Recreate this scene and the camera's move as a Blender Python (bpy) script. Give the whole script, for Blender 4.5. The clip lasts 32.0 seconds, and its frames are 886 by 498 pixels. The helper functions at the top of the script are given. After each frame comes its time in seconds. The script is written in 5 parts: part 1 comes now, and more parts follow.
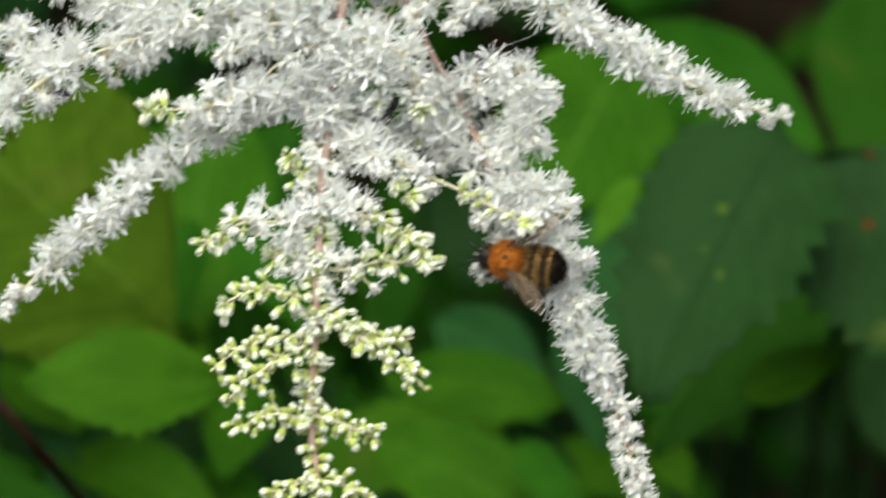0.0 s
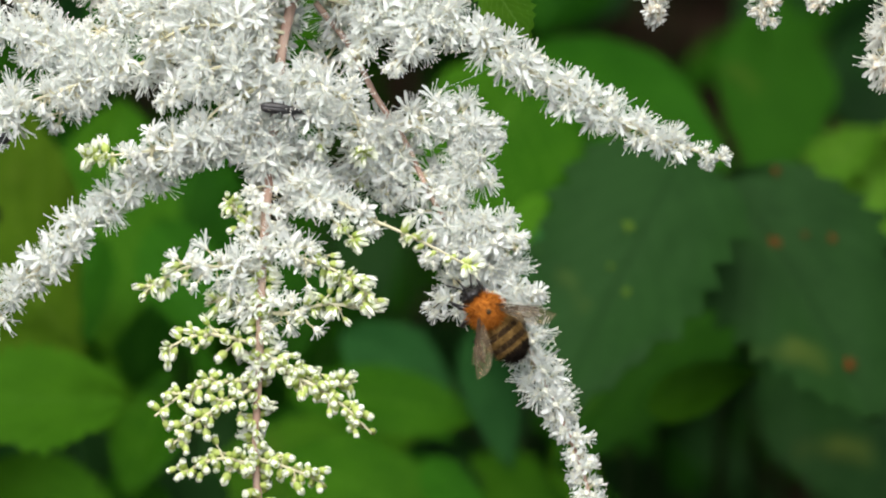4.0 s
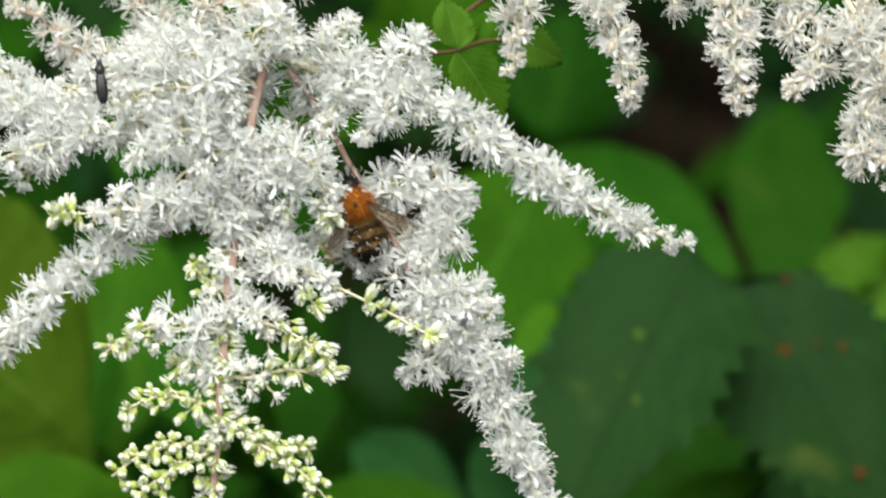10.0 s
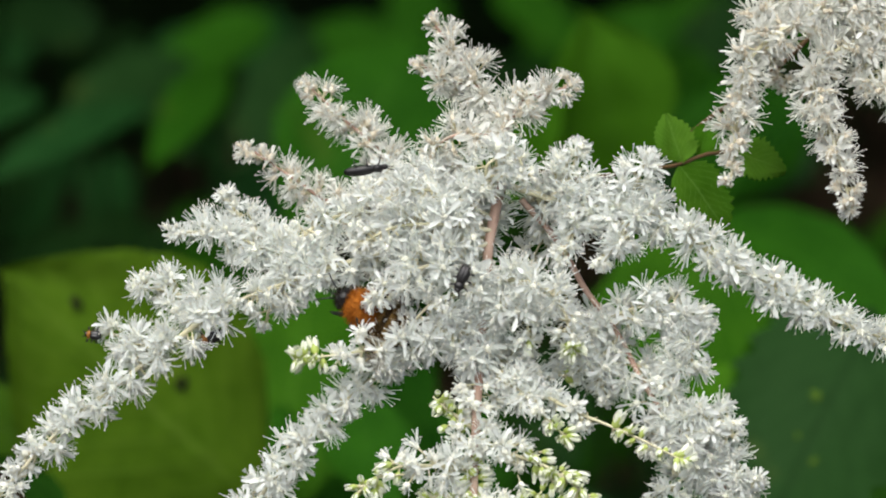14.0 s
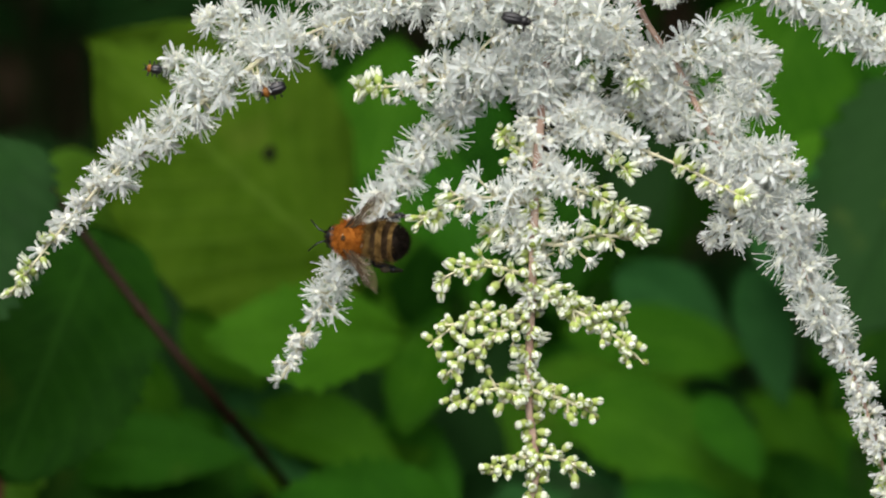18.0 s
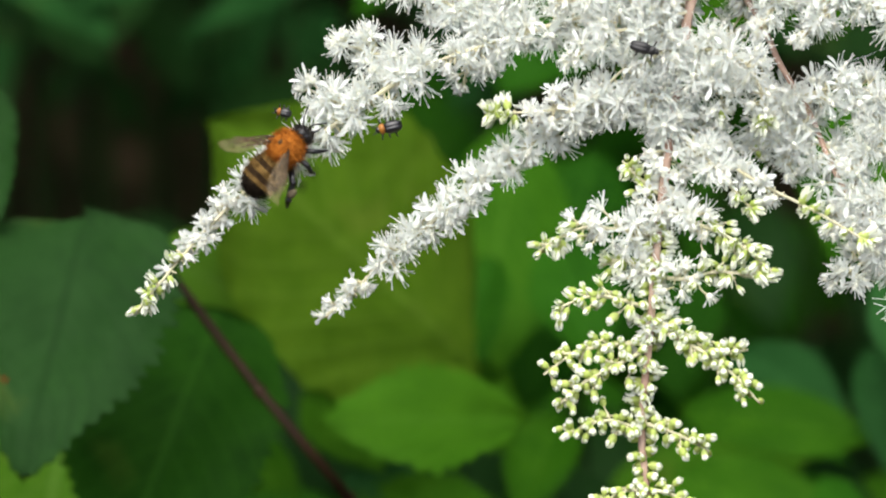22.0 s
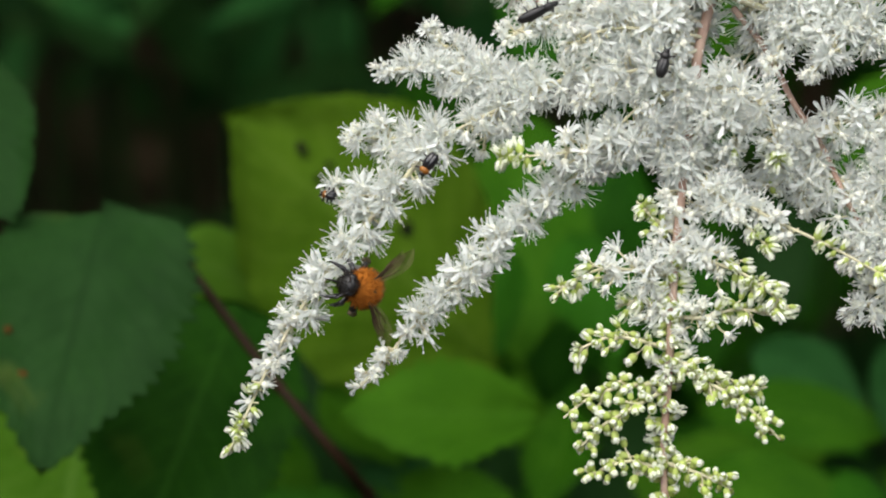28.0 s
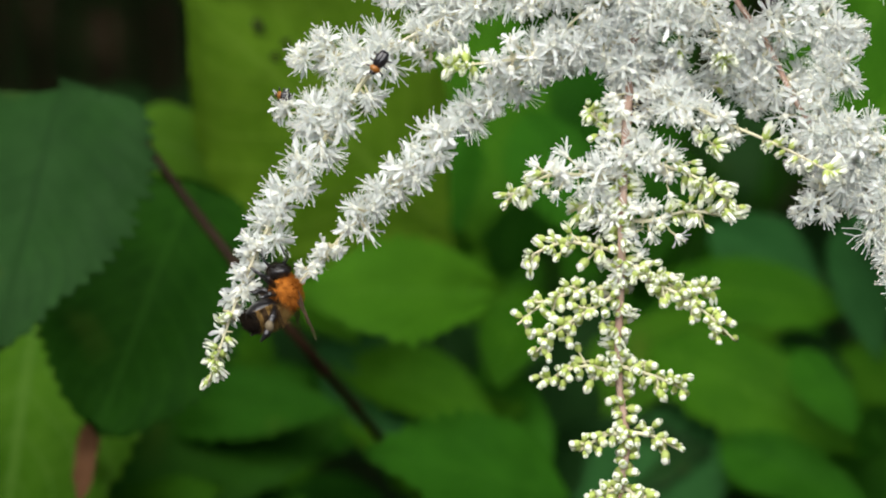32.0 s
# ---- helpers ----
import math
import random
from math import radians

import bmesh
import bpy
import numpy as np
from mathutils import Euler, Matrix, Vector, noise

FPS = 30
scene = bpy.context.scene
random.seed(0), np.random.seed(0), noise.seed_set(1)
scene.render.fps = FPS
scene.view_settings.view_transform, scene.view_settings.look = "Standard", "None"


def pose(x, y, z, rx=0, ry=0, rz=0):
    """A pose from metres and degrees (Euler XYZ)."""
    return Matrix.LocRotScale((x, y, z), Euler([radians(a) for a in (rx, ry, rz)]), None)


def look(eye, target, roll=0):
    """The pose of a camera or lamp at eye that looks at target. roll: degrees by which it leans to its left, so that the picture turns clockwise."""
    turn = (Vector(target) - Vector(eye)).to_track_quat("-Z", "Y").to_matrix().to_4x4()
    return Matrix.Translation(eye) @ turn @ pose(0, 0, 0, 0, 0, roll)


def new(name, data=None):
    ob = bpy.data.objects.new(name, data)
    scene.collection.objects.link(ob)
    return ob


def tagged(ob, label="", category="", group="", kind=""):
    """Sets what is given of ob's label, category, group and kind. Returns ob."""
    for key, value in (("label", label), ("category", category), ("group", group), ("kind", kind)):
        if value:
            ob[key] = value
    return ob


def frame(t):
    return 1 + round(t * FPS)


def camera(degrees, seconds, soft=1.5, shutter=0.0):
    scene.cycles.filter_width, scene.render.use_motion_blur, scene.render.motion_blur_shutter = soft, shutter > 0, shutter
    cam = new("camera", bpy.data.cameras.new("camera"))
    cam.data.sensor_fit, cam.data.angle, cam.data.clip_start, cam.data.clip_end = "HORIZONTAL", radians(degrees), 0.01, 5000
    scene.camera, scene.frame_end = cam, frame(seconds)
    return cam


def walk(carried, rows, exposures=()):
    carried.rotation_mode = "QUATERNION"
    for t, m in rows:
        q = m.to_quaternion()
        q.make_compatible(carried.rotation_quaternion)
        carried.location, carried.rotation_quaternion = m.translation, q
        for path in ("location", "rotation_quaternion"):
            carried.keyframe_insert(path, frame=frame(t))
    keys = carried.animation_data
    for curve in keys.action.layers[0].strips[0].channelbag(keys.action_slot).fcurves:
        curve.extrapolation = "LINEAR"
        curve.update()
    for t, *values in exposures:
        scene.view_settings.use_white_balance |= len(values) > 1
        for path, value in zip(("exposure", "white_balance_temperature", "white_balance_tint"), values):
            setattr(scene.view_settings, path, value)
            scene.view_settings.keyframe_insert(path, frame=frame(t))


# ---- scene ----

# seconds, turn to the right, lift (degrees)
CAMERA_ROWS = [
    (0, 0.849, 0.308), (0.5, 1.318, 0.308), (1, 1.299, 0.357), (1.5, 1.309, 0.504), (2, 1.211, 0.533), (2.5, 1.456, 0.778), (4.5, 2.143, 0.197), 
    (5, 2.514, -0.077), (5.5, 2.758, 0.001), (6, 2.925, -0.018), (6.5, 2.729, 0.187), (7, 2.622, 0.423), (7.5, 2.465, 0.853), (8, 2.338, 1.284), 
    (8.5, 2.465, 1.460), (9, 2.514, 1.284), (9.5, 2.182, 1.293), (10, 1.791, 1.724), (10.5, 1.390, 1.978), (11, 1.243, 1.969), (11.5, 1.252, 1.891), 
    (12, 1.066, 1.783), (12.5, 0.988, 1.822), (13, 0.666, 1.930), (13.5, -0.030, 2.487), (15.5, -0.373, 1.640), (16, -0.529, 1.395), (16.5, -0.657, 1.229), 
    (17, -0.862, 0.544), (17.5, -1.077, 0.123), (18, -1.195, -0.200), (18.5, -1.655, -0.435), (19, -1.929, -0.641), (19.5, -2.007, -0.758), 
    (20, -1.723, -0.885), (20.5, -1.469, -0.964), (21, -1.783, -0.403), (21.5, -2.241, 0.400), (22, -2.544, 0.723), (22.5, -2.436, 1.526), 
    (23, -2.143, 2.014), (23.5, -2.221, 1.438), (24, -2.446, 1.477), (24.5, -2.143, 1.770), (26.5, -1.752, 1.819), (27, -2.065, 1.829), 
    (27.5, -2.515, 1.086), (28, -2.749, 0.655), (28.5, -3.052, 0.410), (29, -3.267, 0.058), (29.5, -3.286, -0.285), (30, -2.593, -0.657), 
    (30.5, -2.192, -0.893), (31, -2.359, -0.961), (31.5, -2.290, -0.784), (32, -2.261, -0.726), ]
# seconds, right, up (mm), clockwise lean (degrees) of the swaying flower head
SWAY_ROWS = [
    (0, -3.63, 39.04, -0.5), (0.5, -9.85, 31.45, -0.3), (1, -6.86, 37.65, -0.5), (1.5, -5.19, 32.16, -0.8), (2, 4.77, 34.31, -2.8), (2.5, -2.71, 34.68, -0.2), 
    (4.5, 1.81, 36.04, -1.3), (5, -6.74, 41.12, -0.1), (5.5, -4.22, 35.77, -1.1), (6, -5.28, 36.69, -0.8), (6.5, -3.76, 36.02, -1.0), (7, -4.80, 38.50, -0.7), 
    (7.5, -3.78, 37.19, -0.7), (8, -2.15, 36.30, -0.5), (8.5, -5.50, 40.45, 1.0), (9, -6.97, 39.66, 0.1), (9.5, -5.32, 42.78, -0.5), (10, -4.53, 41.44, 0.8), 
    (10.5, -0.23, 40.16, 0.1), (11, 2.61, 37.36, -1.1), (11.5, -0.12, 35.59, -0.4), (12, -0.59, 41.94, 1.1), (12.5, 2.34, 32.04, 0.1), 
    (13, 8.26, 39.65, -0.2), (13.5, 6.58, 33.22, -3.1), (15.5, -0.67, 29.88, 1.5), (16, 3.50, 37.02, 0.8), (16.5, 2.56, 33.75, 0.6), (17, 3.35, 37.91, -0.3), 
    (17.5, 6.07, 37.83, -2.7), (18, 0.87, 36.28, -1.2), (18.5, 10.05, 38.54, -1.4), (19, 3.06, 42.91, -1.5), (19.5, 4.35, 39.64, -0.2), 
    (20, 0.86, 40.48, -0.9), (20.5, -4.67, 37.79, -0.2), (21, -2.00, 49.77, -1.3), (21.5, 1.12, 37.73, 1.7), (22, 3.02, 42.91, 1.7), (22.5, 2.25, 33.50, 2.1), 
    (23, 3.09, 32.35, 0.9), (23.5, 3.36, 31.73, -0.1), (24, 2.44, 33.48, 0.9), (24.5, 6.12, 25.14, -1.5), (26.5, 4.42, 30.83, -0.1), (27, 2.92, 34.71, -0.7), 
    (27.5, 3.48, 33.30, -1.2), (28, 1.84, 36.60, 0.1), (28.5, 2.22, 29.76, -0.2), (29, 1.23, 31.57, -0.1), (29.5, 2.99, 29.89, -2.5), (30, 1.09, 33.00, -1.8), 
    (30.5, 2.41, 30.73, -1.6), (31, 0.31, 33.31, -2.0), (31.5, 0.32, 31.89, -1.8), (32, -0.15, 33.07, -1.6), ]
# seconds, clockwise droop (degrees) of single branches
LEFT_BRANCH_ROWS = [(0, 4.8), (2, 5.2), (8, 2.2), (10, 1.6), (11, 2.2), (12, 0.9), (13, 0.4), (16, -2.9), (16.5, -2.7), (17, -6.4), (17.5, -5.0), (18, -10.6), (18.5, -13.0), (19, -14.4), (19.5, -13.0), (20, -13.1), (20.5, -10.8), (21, 1.2), (21.5, -3.5), (22, 5.1), (22.5, -1.2), (23.5, 2.6), (24, 3.3), (26.5, 1.4), (27, 1.0), (27.5, 2.6), (28, 1.2), (28.5, 2.2), (29, 1.6), (29.5, 4.6), (30, 4.4), (30.5, 4.5), (31, 4.6), (31.5, 4.6), (32, 4.4)]
LONG_BRANCH_ROWS = [(0, -1.0), (12, -1.5), (13, 1.6), (13.5, 0.8), (15.5, -1.2), (16.5, -1.8), (17, -1.3), (17.5, -0.6), (18, -1.6), (18.5, -0.8), (19, -1.4), (19.5, -1.6), (20, -1.7), (20.5, -1.1), (21, -1.7), (21.5, -2.8), (22, -2.5), (22.5, -3.6), (23, -6.5), (23.5, -5.9), (24, -6.5), (24.5, -6.5), (26.5, -7.3), (27.5, -7.7), (28, -8.6), (28.5, -8.5), (29, -8.7), (29.5, -8.0), (30, -8.1), (30.5, -8.6), (31, -8.5), (31.5, -8.8), (32, -8.9)]
LONG_END_ROWS = [(0, 0.0), (12, 0.0), (13, 0.0), (13.5, 0.0), (15.5, -0.5), (16.5, -1.0), (17, 0.6), (17.5, 3.1), (18, -0.3), (18.5, 2.3), (19, 0.0), (19.5, -0.8), (20, -1.0), (20.5, 1.1), (21, -1.0), (21.5, -3.8), (22, -1.7), (22.5, -3.3), (23, -10.9), (23.5, -8.71), (24, -10.53), (24.5, -10.64), (26.5, -12.79), (27.5, -13.35), (28, -15.5), (28.5, -15.9), (29, -17.4), (29.5, -16.0), (30, -16.6), (30.5, -18.2), (31, -18.1), (31.5, -19.2), (32, -19.6)]
RIGHT_BRANCH_ROWS = [(0, 4.6), (1, 2.8), (2, 4.5), (5, 2.2), (7, 1.7), (9, 1.0), (11, 0.6), (13, 2.2), (15.5, 0.5), (17, 1.2), (18, 2.3), (20, 3.2), (21, 2.8), (24, 2.0), (28, 2.2), (32, 2.2)]
RIGHT_TOP_ROWS = [(0, -0.3), (1, -0.8), (2, 0.3), (5, 0), (11, 0.9), (12, -0.2), (12.5, 0.8), (13, 2.2), (13.5, 1.6), (15.5, 0.4), (18, 0), (32, 0)]
# seconds, right and down (bearing units): the neighbouring flower head lags behind
LAG_ROWS = [(0, 0, 0), (5, 0, 0), (7, 13, 22), (7.5, 0, 3), (8, -6, 1), (8.5, 14, 23), (9, 28, 8), (9.5, 6, 37), (10, 7, 30), (10.5, -15, 24), (11, -29, 3), (11.5, -9, 2), (12, -1, 37), (12.5, -25, -15), (13, -53, 31), (13.5, -39, 2), (15.5, -4, -6), (32, 0, 0)]
# seconds, stops: the camera's own brightening and darkening
EXPOSURES = [(0, 0.85), (2.5, 0.83), (5, 0.86), (7, 0.94), (8, 0.92), (10, 0.88), (11, 0.71), (12.5, 0.61), (13, 0.58), (16.5, 0.57), (18, 0.52), (20, 0.86), (21, 0.89), (22, 1.0), (23, 0.74), (24, 0.71), (27, 0.54), (29, 0.63), (30, 0.65), (31, 0.76), (32, 0.77)]

# The flower head hangs 0.72 m from the eye; bearings are given in units of 1/8961 radian
# to the right of and below a fixed mark, which lies (350, 200) units from the view's rest.
LENS = 10.0
UNITS = 0.5 * 1568 / math.tan(radians(LENS / 2))
REACH = 0.72
UNIT = REACH / UNITS
EYE = Vector((0.0, 0.0, 1.2))
VIEW = Matrix.Translation(EYE) @ pose(0, 0, 0, -25)


def spot(across, down, reach):
    """The place at a bearing and a reach from the eye."""
    return VIEW @ Vector(((across + 350) * reach / UNITS, reach, -(down + 200) * reach / UNITS))


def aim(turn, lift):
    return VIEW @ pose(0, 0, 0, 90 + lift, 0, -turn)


def head_pose(right, up, lean):
    return VIEW @ pose(right / 1000, REACH, up / 1000, 0, lean, 0)


cam = camera(LENS, 32.0, soft=2.0, shutter=0.4)
cam.data.dof.use_dof = True
cam.data.dof.focus_distance = REACH
cam.data.dof.aperture_fstop = 26
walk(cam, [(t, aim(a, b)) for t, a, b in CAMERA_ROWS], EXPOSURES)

# ---- light ----
world = bpy.data.worlds.new("overcast_sky")
scene.world = world
world.use_nodes = True
wn = world.node_tree.nodes
sky = wn.new("ShaderNodeTexSky")
sky.sky_type, sky.sun_disc = "NISHITA", False
sky.sun_elevation, sky.sun_rotation = radians(70), radians(200)
sky.air_density, sky.dust_density, sky.ozone_density = 1.0, 4.0, 1.0
world.node_tree.links.new(sky.outputs[0], wn["Background"].inputs[0])
wn["Background"].inputs[1].default_value = 0.1

sun = new("sun", bpy.data.lights.new("sun", "SUN"))
sun.data.energy, sun.data.angle, sun.data.color = 3.5, radians(85), (1.0, 0.985, 0.965)
sun.matrix_world = look((-0.6, -0.35, 4.0), (0, 0.65, 0.9))


# ---- materials ----
def material(name, rough=0.6, metal=0.0):
    m = bpy.data.materials.new(name)
    m.use_nodes = True
    b = m.node_tree.nodes["Principled BSDF"]
    b.inputs["Roughness"].default_value = rough
    b.inputs["Metallic"].default_value = metal
    return m, m.node_tree, b


def ramp(tree, source, *stops):
    r = tree.nodes.new("ShaderNodeValToRGB")
    while len(r.color_ramp.elements) < len(stops):
        r.color_ramp.elements.new(0.5)
    for e, (at, col) in zip(r.color_ramp.elements, stops):
        e.position, e.color = at, (*col, 1)
    tree.links.new(source, r.inputs[0])
    return r.outputs[0]


def noise_of(tree, scale, detail=4.0, vector=None):
    n = tree.nodes.new("ShaderNodeTexNoise")
    n.inputs["Scale"].default_value, n.inputs["Detail"].default_value = scale, detail
    if vector is None:
        c = tree.nodes.new("ShaderNodeTexCoord")
        vector = c.outputs["Object"]
    tree.links.new(vector, n.inputs["Vector"])
    return n.outputs["Fac"]


def mixed(tree, fac, a, b, kind="MIX"):
    n = tree.nodes.new("ShaderNodeMix")
    n.data_type, n.blend_type = "RGBA", kind
    for sock, v in ((n.inputs[0], fac), (n.inputs[6], a), (n.inputs[7], b)):
        if isinstance(v, (int, float)):
            sock.default_value = v
        elif isinstance(v, tuple):
            sock.default_value = (*v, 1)
        else:
            tree.links.new(v, sock)
    return n.outputs[2]


def calc(tree, op, a, b=0.0, c=0.0):
    n = tree.nodes.new("ShaderNodeMath")
    n.operation = op
    for sock, v in zip(n.inputs, (a, b, c)):
        if isinstance(v, (int, float)):
            sock.default_value = v
        else:
            tree.links.new(v, sock)
    return n.outputs[0]


def bump(tree, b, height, strength=0.4, distance=0.001):
    n = tree.nodes.new("ShaderNodeBump")
    n.inputs["Strength"].default_value, n.inputs["Distance"].default_value = strength, distance
    tree.links.new(height, n.inputs["Height"])
    tree.links.new(n.outputs[0], b.inputs["Normal"])


def thin(tree, b, colour, share):
    """Lets light through a thin leaf or petal."""
    t = tree.nodes.new("ShaderNodeBsdfTranslucent")
    if isinstance(colour, tuple):
        t.inputs[0].default_value = (*colour, 1)
    else:
        tree.links.new(colour, t.inputs[0])
    m = tree.nodes.new("ShaderNodeMixShader")
    m.inputs[0].default_value = share
    tree.links.new(b.outputs[0], m.inputs[1])
    tree.links.new(t.outputs[0], m.inputs[2])
    tree.links.new(m.outputs[0], tree.nodes["Material Output"].inputs[0])


def petal_material(name, low, high, share=0.3, rough=0.55, scale=900.0):
    m, tree, b = material(name, rough)
    b.inputs["Specular IOR Level"].default_value = 0.2
    info = tree.nodes.new("ShaderNodeObjectInfo")
    geo = tree.nodes.new("ShaderNodeNewGeometry")
    r = calc(tree, "ADD", calc(tree, "MULTIPLY", info.outputs["Random"], 0.4), calc(tree, "MULTIPLY", geo.outputs["Random Per Island"], 0.6))
    n = noise_of(tree, scale)
    col = ramp(tree, calc(tree, "ADD", calc(tree, "MULTIPLY", r, 0.6), calc(tree, "MULTIPLY", n, 0.4)), (0.2, low), (0.75, high))
    tree.links.new(col, b.inputs["Base Color"])
    thin(tree, b, col, share)
    return m


PETAL = petal_material("white_petal", (0.85, 0.885, 0.845), (0.92, 0.95, 0.915), 0.5)
FILAMENT = petal_material("white_filament", (0.855, 0.89, 0.85), (0.92, 0.95, 0.915), 0.45)
OVARY = petal_material("cream_ovary", (0.82, 0.83, 0.68), (0.9, 0.9, 0.81), 0.2)
TAN_OVARY = petal_material("tan_ovary", (0.62, 0.54, 0.4), (0.76, 0.7, 0.55), 0.1)
AGED_PETAL = petal_material("cream_petal", (0.83, 0.845, 0.78), (0.915, 0.93, 0.88), 0.45)
ANTHER = petal_material("pale_anther", (0.7, 0.66, 0.52), (0.9, 0.88, 0.82), 0.0)
SEPAL = petal_material("yellow_green_sepal", (0.37, 0.48, 0.09), (0.54, 0.63, 0.2), 0.25)
BUD_TIP = petal_material("bud_tip", (0.78, 0.83, 0.6), (0.9, 0.92, 0.83), 0.3)
PEDICEL = petal_material("pale_stalk", (0.55, 0.5, 0.3), (0.66, 0.62, 0.42), 0.1)


def stalk_material(name, low, high, scale=250.0):
    m, tree, b = material(name, 0.6)
    b.inputs["Specular IOR Level"].default_value = 0.15
    n = noise_of(tree, scale)
    tree.links.new(ramp(tree, n, (0.3, low), (0.7, high)), b.inputs["Base Color"])
    bump(tree, b, noise_of(tree, scale * 6), 0.5, 0.0003)
    return m


RED_STALK = stalk_material("reddish_stalk", (0.36, 0.22, 0.17), (0.5, 0.37, 0.29))
TAN_STALK = stalk_material("tan_stalk", (0.52, 0.5, 0.31), (0.66, 0.62, 0.44))
BROWN_STALK = stalk_material("brown_red_stalk", (0.07, 0.042, 0.018), (0.12, 0.075, 0.034))
GREEN_STALK = stalk_material("green_stalk", (0.008, 0.018, 0.004), (0.014, 0.03, 0.007), 60.0)
CANE = stalk_material("brown_cane", (0.013, 0.006, 0.0026), (0.028, 0.014, 0.006), 90.0)


def leaf_material(name, low, high, vein, share=0.35, rough=0.42, blotch=0.0):
    m, tree, b = material(name, rough)
    uv = tree.nodes.new("ShaderNodeUVMap")
    sep = tree.nodes.new("ShaderNodeSeparateXYZ")
    tree.links.new(uv.outputs[0], sep.inputs[0])
    side = calc(tree, "ABSOLUTE", calc(tree, "SUBTRACT", sep.outputs[1], 0.5))
    mid = calc(tree, "SUBTRACT", 1.0, calc(tree, "MULTIPLY", side, 40.0))
    lat = calc(tree, "PINGPONG", calc(tree, "SUBTRACT", calc(tree, "MULTIPLY", sep.outputs[0], 9.0), calc(tree, "MULTIPLY", side, 7.0)), 0.5)
    lat = calc(tree, "SUBTRACT", 1.0, calc(tree, "MULTIPLY", lat, 16.0))
    ribs = calc(tree, "MAXIMUM", calc(tree, "MAXIMUM", mid, lat), 0.0)
    info = tree.nodes.new("ShaderNodeObjectInfo")
    n = calc(tree, "ADD", calc(tree, "MULTIPLY", noise_of(tree, 95.0, 4.0), 0.35), calc(tree, "ADD", calc(tree, "MULTIPLY", noise_of(tree, 24.0, 3.0), 0.4), calc(tree, "MULTIPLY", noise_of(tree, 230.0, 2.0), 0.25)))
    fine = noise_of(tree, 420.0, 3.0)
    tone = calc(tree, "ADD", calc(tree, "MULTIPLY", n, 0.6), calc(tree, "ADD", calc(tree, "MULTIPLY", fine, 0.15), calc(tree, "MULTIPLY", info.outputs["Random"], 0.25)))
    col = ramp(tree, tone, (0.34, low), (0.62, high))
    col = mixed(tree, calc(tree, "MULTIPLY", ribs, 0.8), col, vein)
    if blotch:
        stain = ramp(tree, noise_of(tree, 38.0, 2.0), (0.66, (0, 0, 0)), (0.74, (1, 1, 1)))
        col = mixed(tree, calc(tree, "MULTIPLY", stain, blotch), col, (0.16, 0.2, 0.03))
    tree.links.new(col, b.inputs["Base Color"])
    b.inputs["Specular IOR Level"].default_value = 0.025
    height = calc(tree, "SUBTRACT", calc(tree, "MULTIPLY", fine, 0.5), ribs)
    bump(tree, b, height, 0.3, 0.0005)
    thin(tree, b, mixed(tree, 1.0, col, (1.5, 1.5, 0.5), "MULTIPLY"), share)
    return m


# True colour of the dark-leaved shrubs; on plants behind it also imitates shade.
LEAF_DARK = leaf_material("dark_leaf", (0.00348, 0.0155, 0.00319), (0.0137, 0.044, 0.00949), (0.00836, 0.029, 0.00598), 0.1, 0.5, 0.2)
LEAF_DEEP = leaf_material("deep_green_leaf", (0.00495, 0.0275, 0.00176), (0.01595, 0.066, 0.0044), (0.0198, 0.0726, 0.0066), 0.2, 0.6, 0.1)
LEAF_BLUE = leaf_material("blue_green_leaf", (0.0088, 0.044, 0.0088), (0.0209, 0.0814, 0.0187), (0.0242, 0.088, 0.022), 0.2, 0.6, 0.1)
LEAF_MID = leaf_material("green_leaf", (0.00605, 0.0407, 0.00165), (0.0231, 0.1012, 0.0055), (0.0308, 0.1155, 0.0088), 0.25, 0.6, 0.15)
LEAF_LIGHT = leaf_material("light_green_leaf", (0.01705, 0.0748, 0.00242), (0.0473, 0.1474, 0.0066), (0.0572, 0.1628, 0.0121), 0.3, 0.6, 0.25)
LEAF_YELLOW = leaf_material("yellow_green_leaf", (0.0418, 0.1034, 0.0044), (0.1012, 0.198, 0.0132), (0.11, 0.209, 0.0198), 0.3, 0.6, 0.25)
LEAF_LIME = leaf_material("lime_leaf", (0.0374, 0.1155, 0.0055), (0.088, 0.2035, 0.0176), (0.1045, 0.22, 0.033), 0.35, 0.6, 0.2)


WITHERED = leaf_material("withered_leaf", (0.045, 0.02, 0.009), (0.11, 0.055, 0.026), (0.09, 0.05, 0.025), 0.15, 0.8)


def soil_material():
    m, tree, b = material("leaf_litter_soil", 0.95)
    b.inputs["Specular IOR Level"].default_value = 0.05
    n = noise_of(tree, 14.0, 8.0)
    tree.links.new(ramp(tree, n, (0.3, (0.005, 0.003, 0.002)), (0.52, (0.026, 0.016, 0.009)), (0.75, (0.12, 0.078, 0.047))), b.inputs["Base Color"])
    bump(tree, b, noise_of(tree, 40.0, 8.0), 0.9, 0.02)
    return m


SOIL = soil_material()


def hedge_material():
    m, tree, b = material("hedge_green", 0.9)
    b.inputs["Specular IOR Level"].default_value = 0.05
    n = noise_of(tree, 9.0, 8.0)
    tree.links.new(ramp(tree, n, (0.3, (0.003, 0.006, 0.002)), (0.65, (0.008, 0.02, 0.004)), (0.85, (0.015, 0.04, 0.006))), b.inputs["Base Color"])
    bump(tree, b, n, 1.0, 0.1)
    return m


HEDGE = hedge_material()


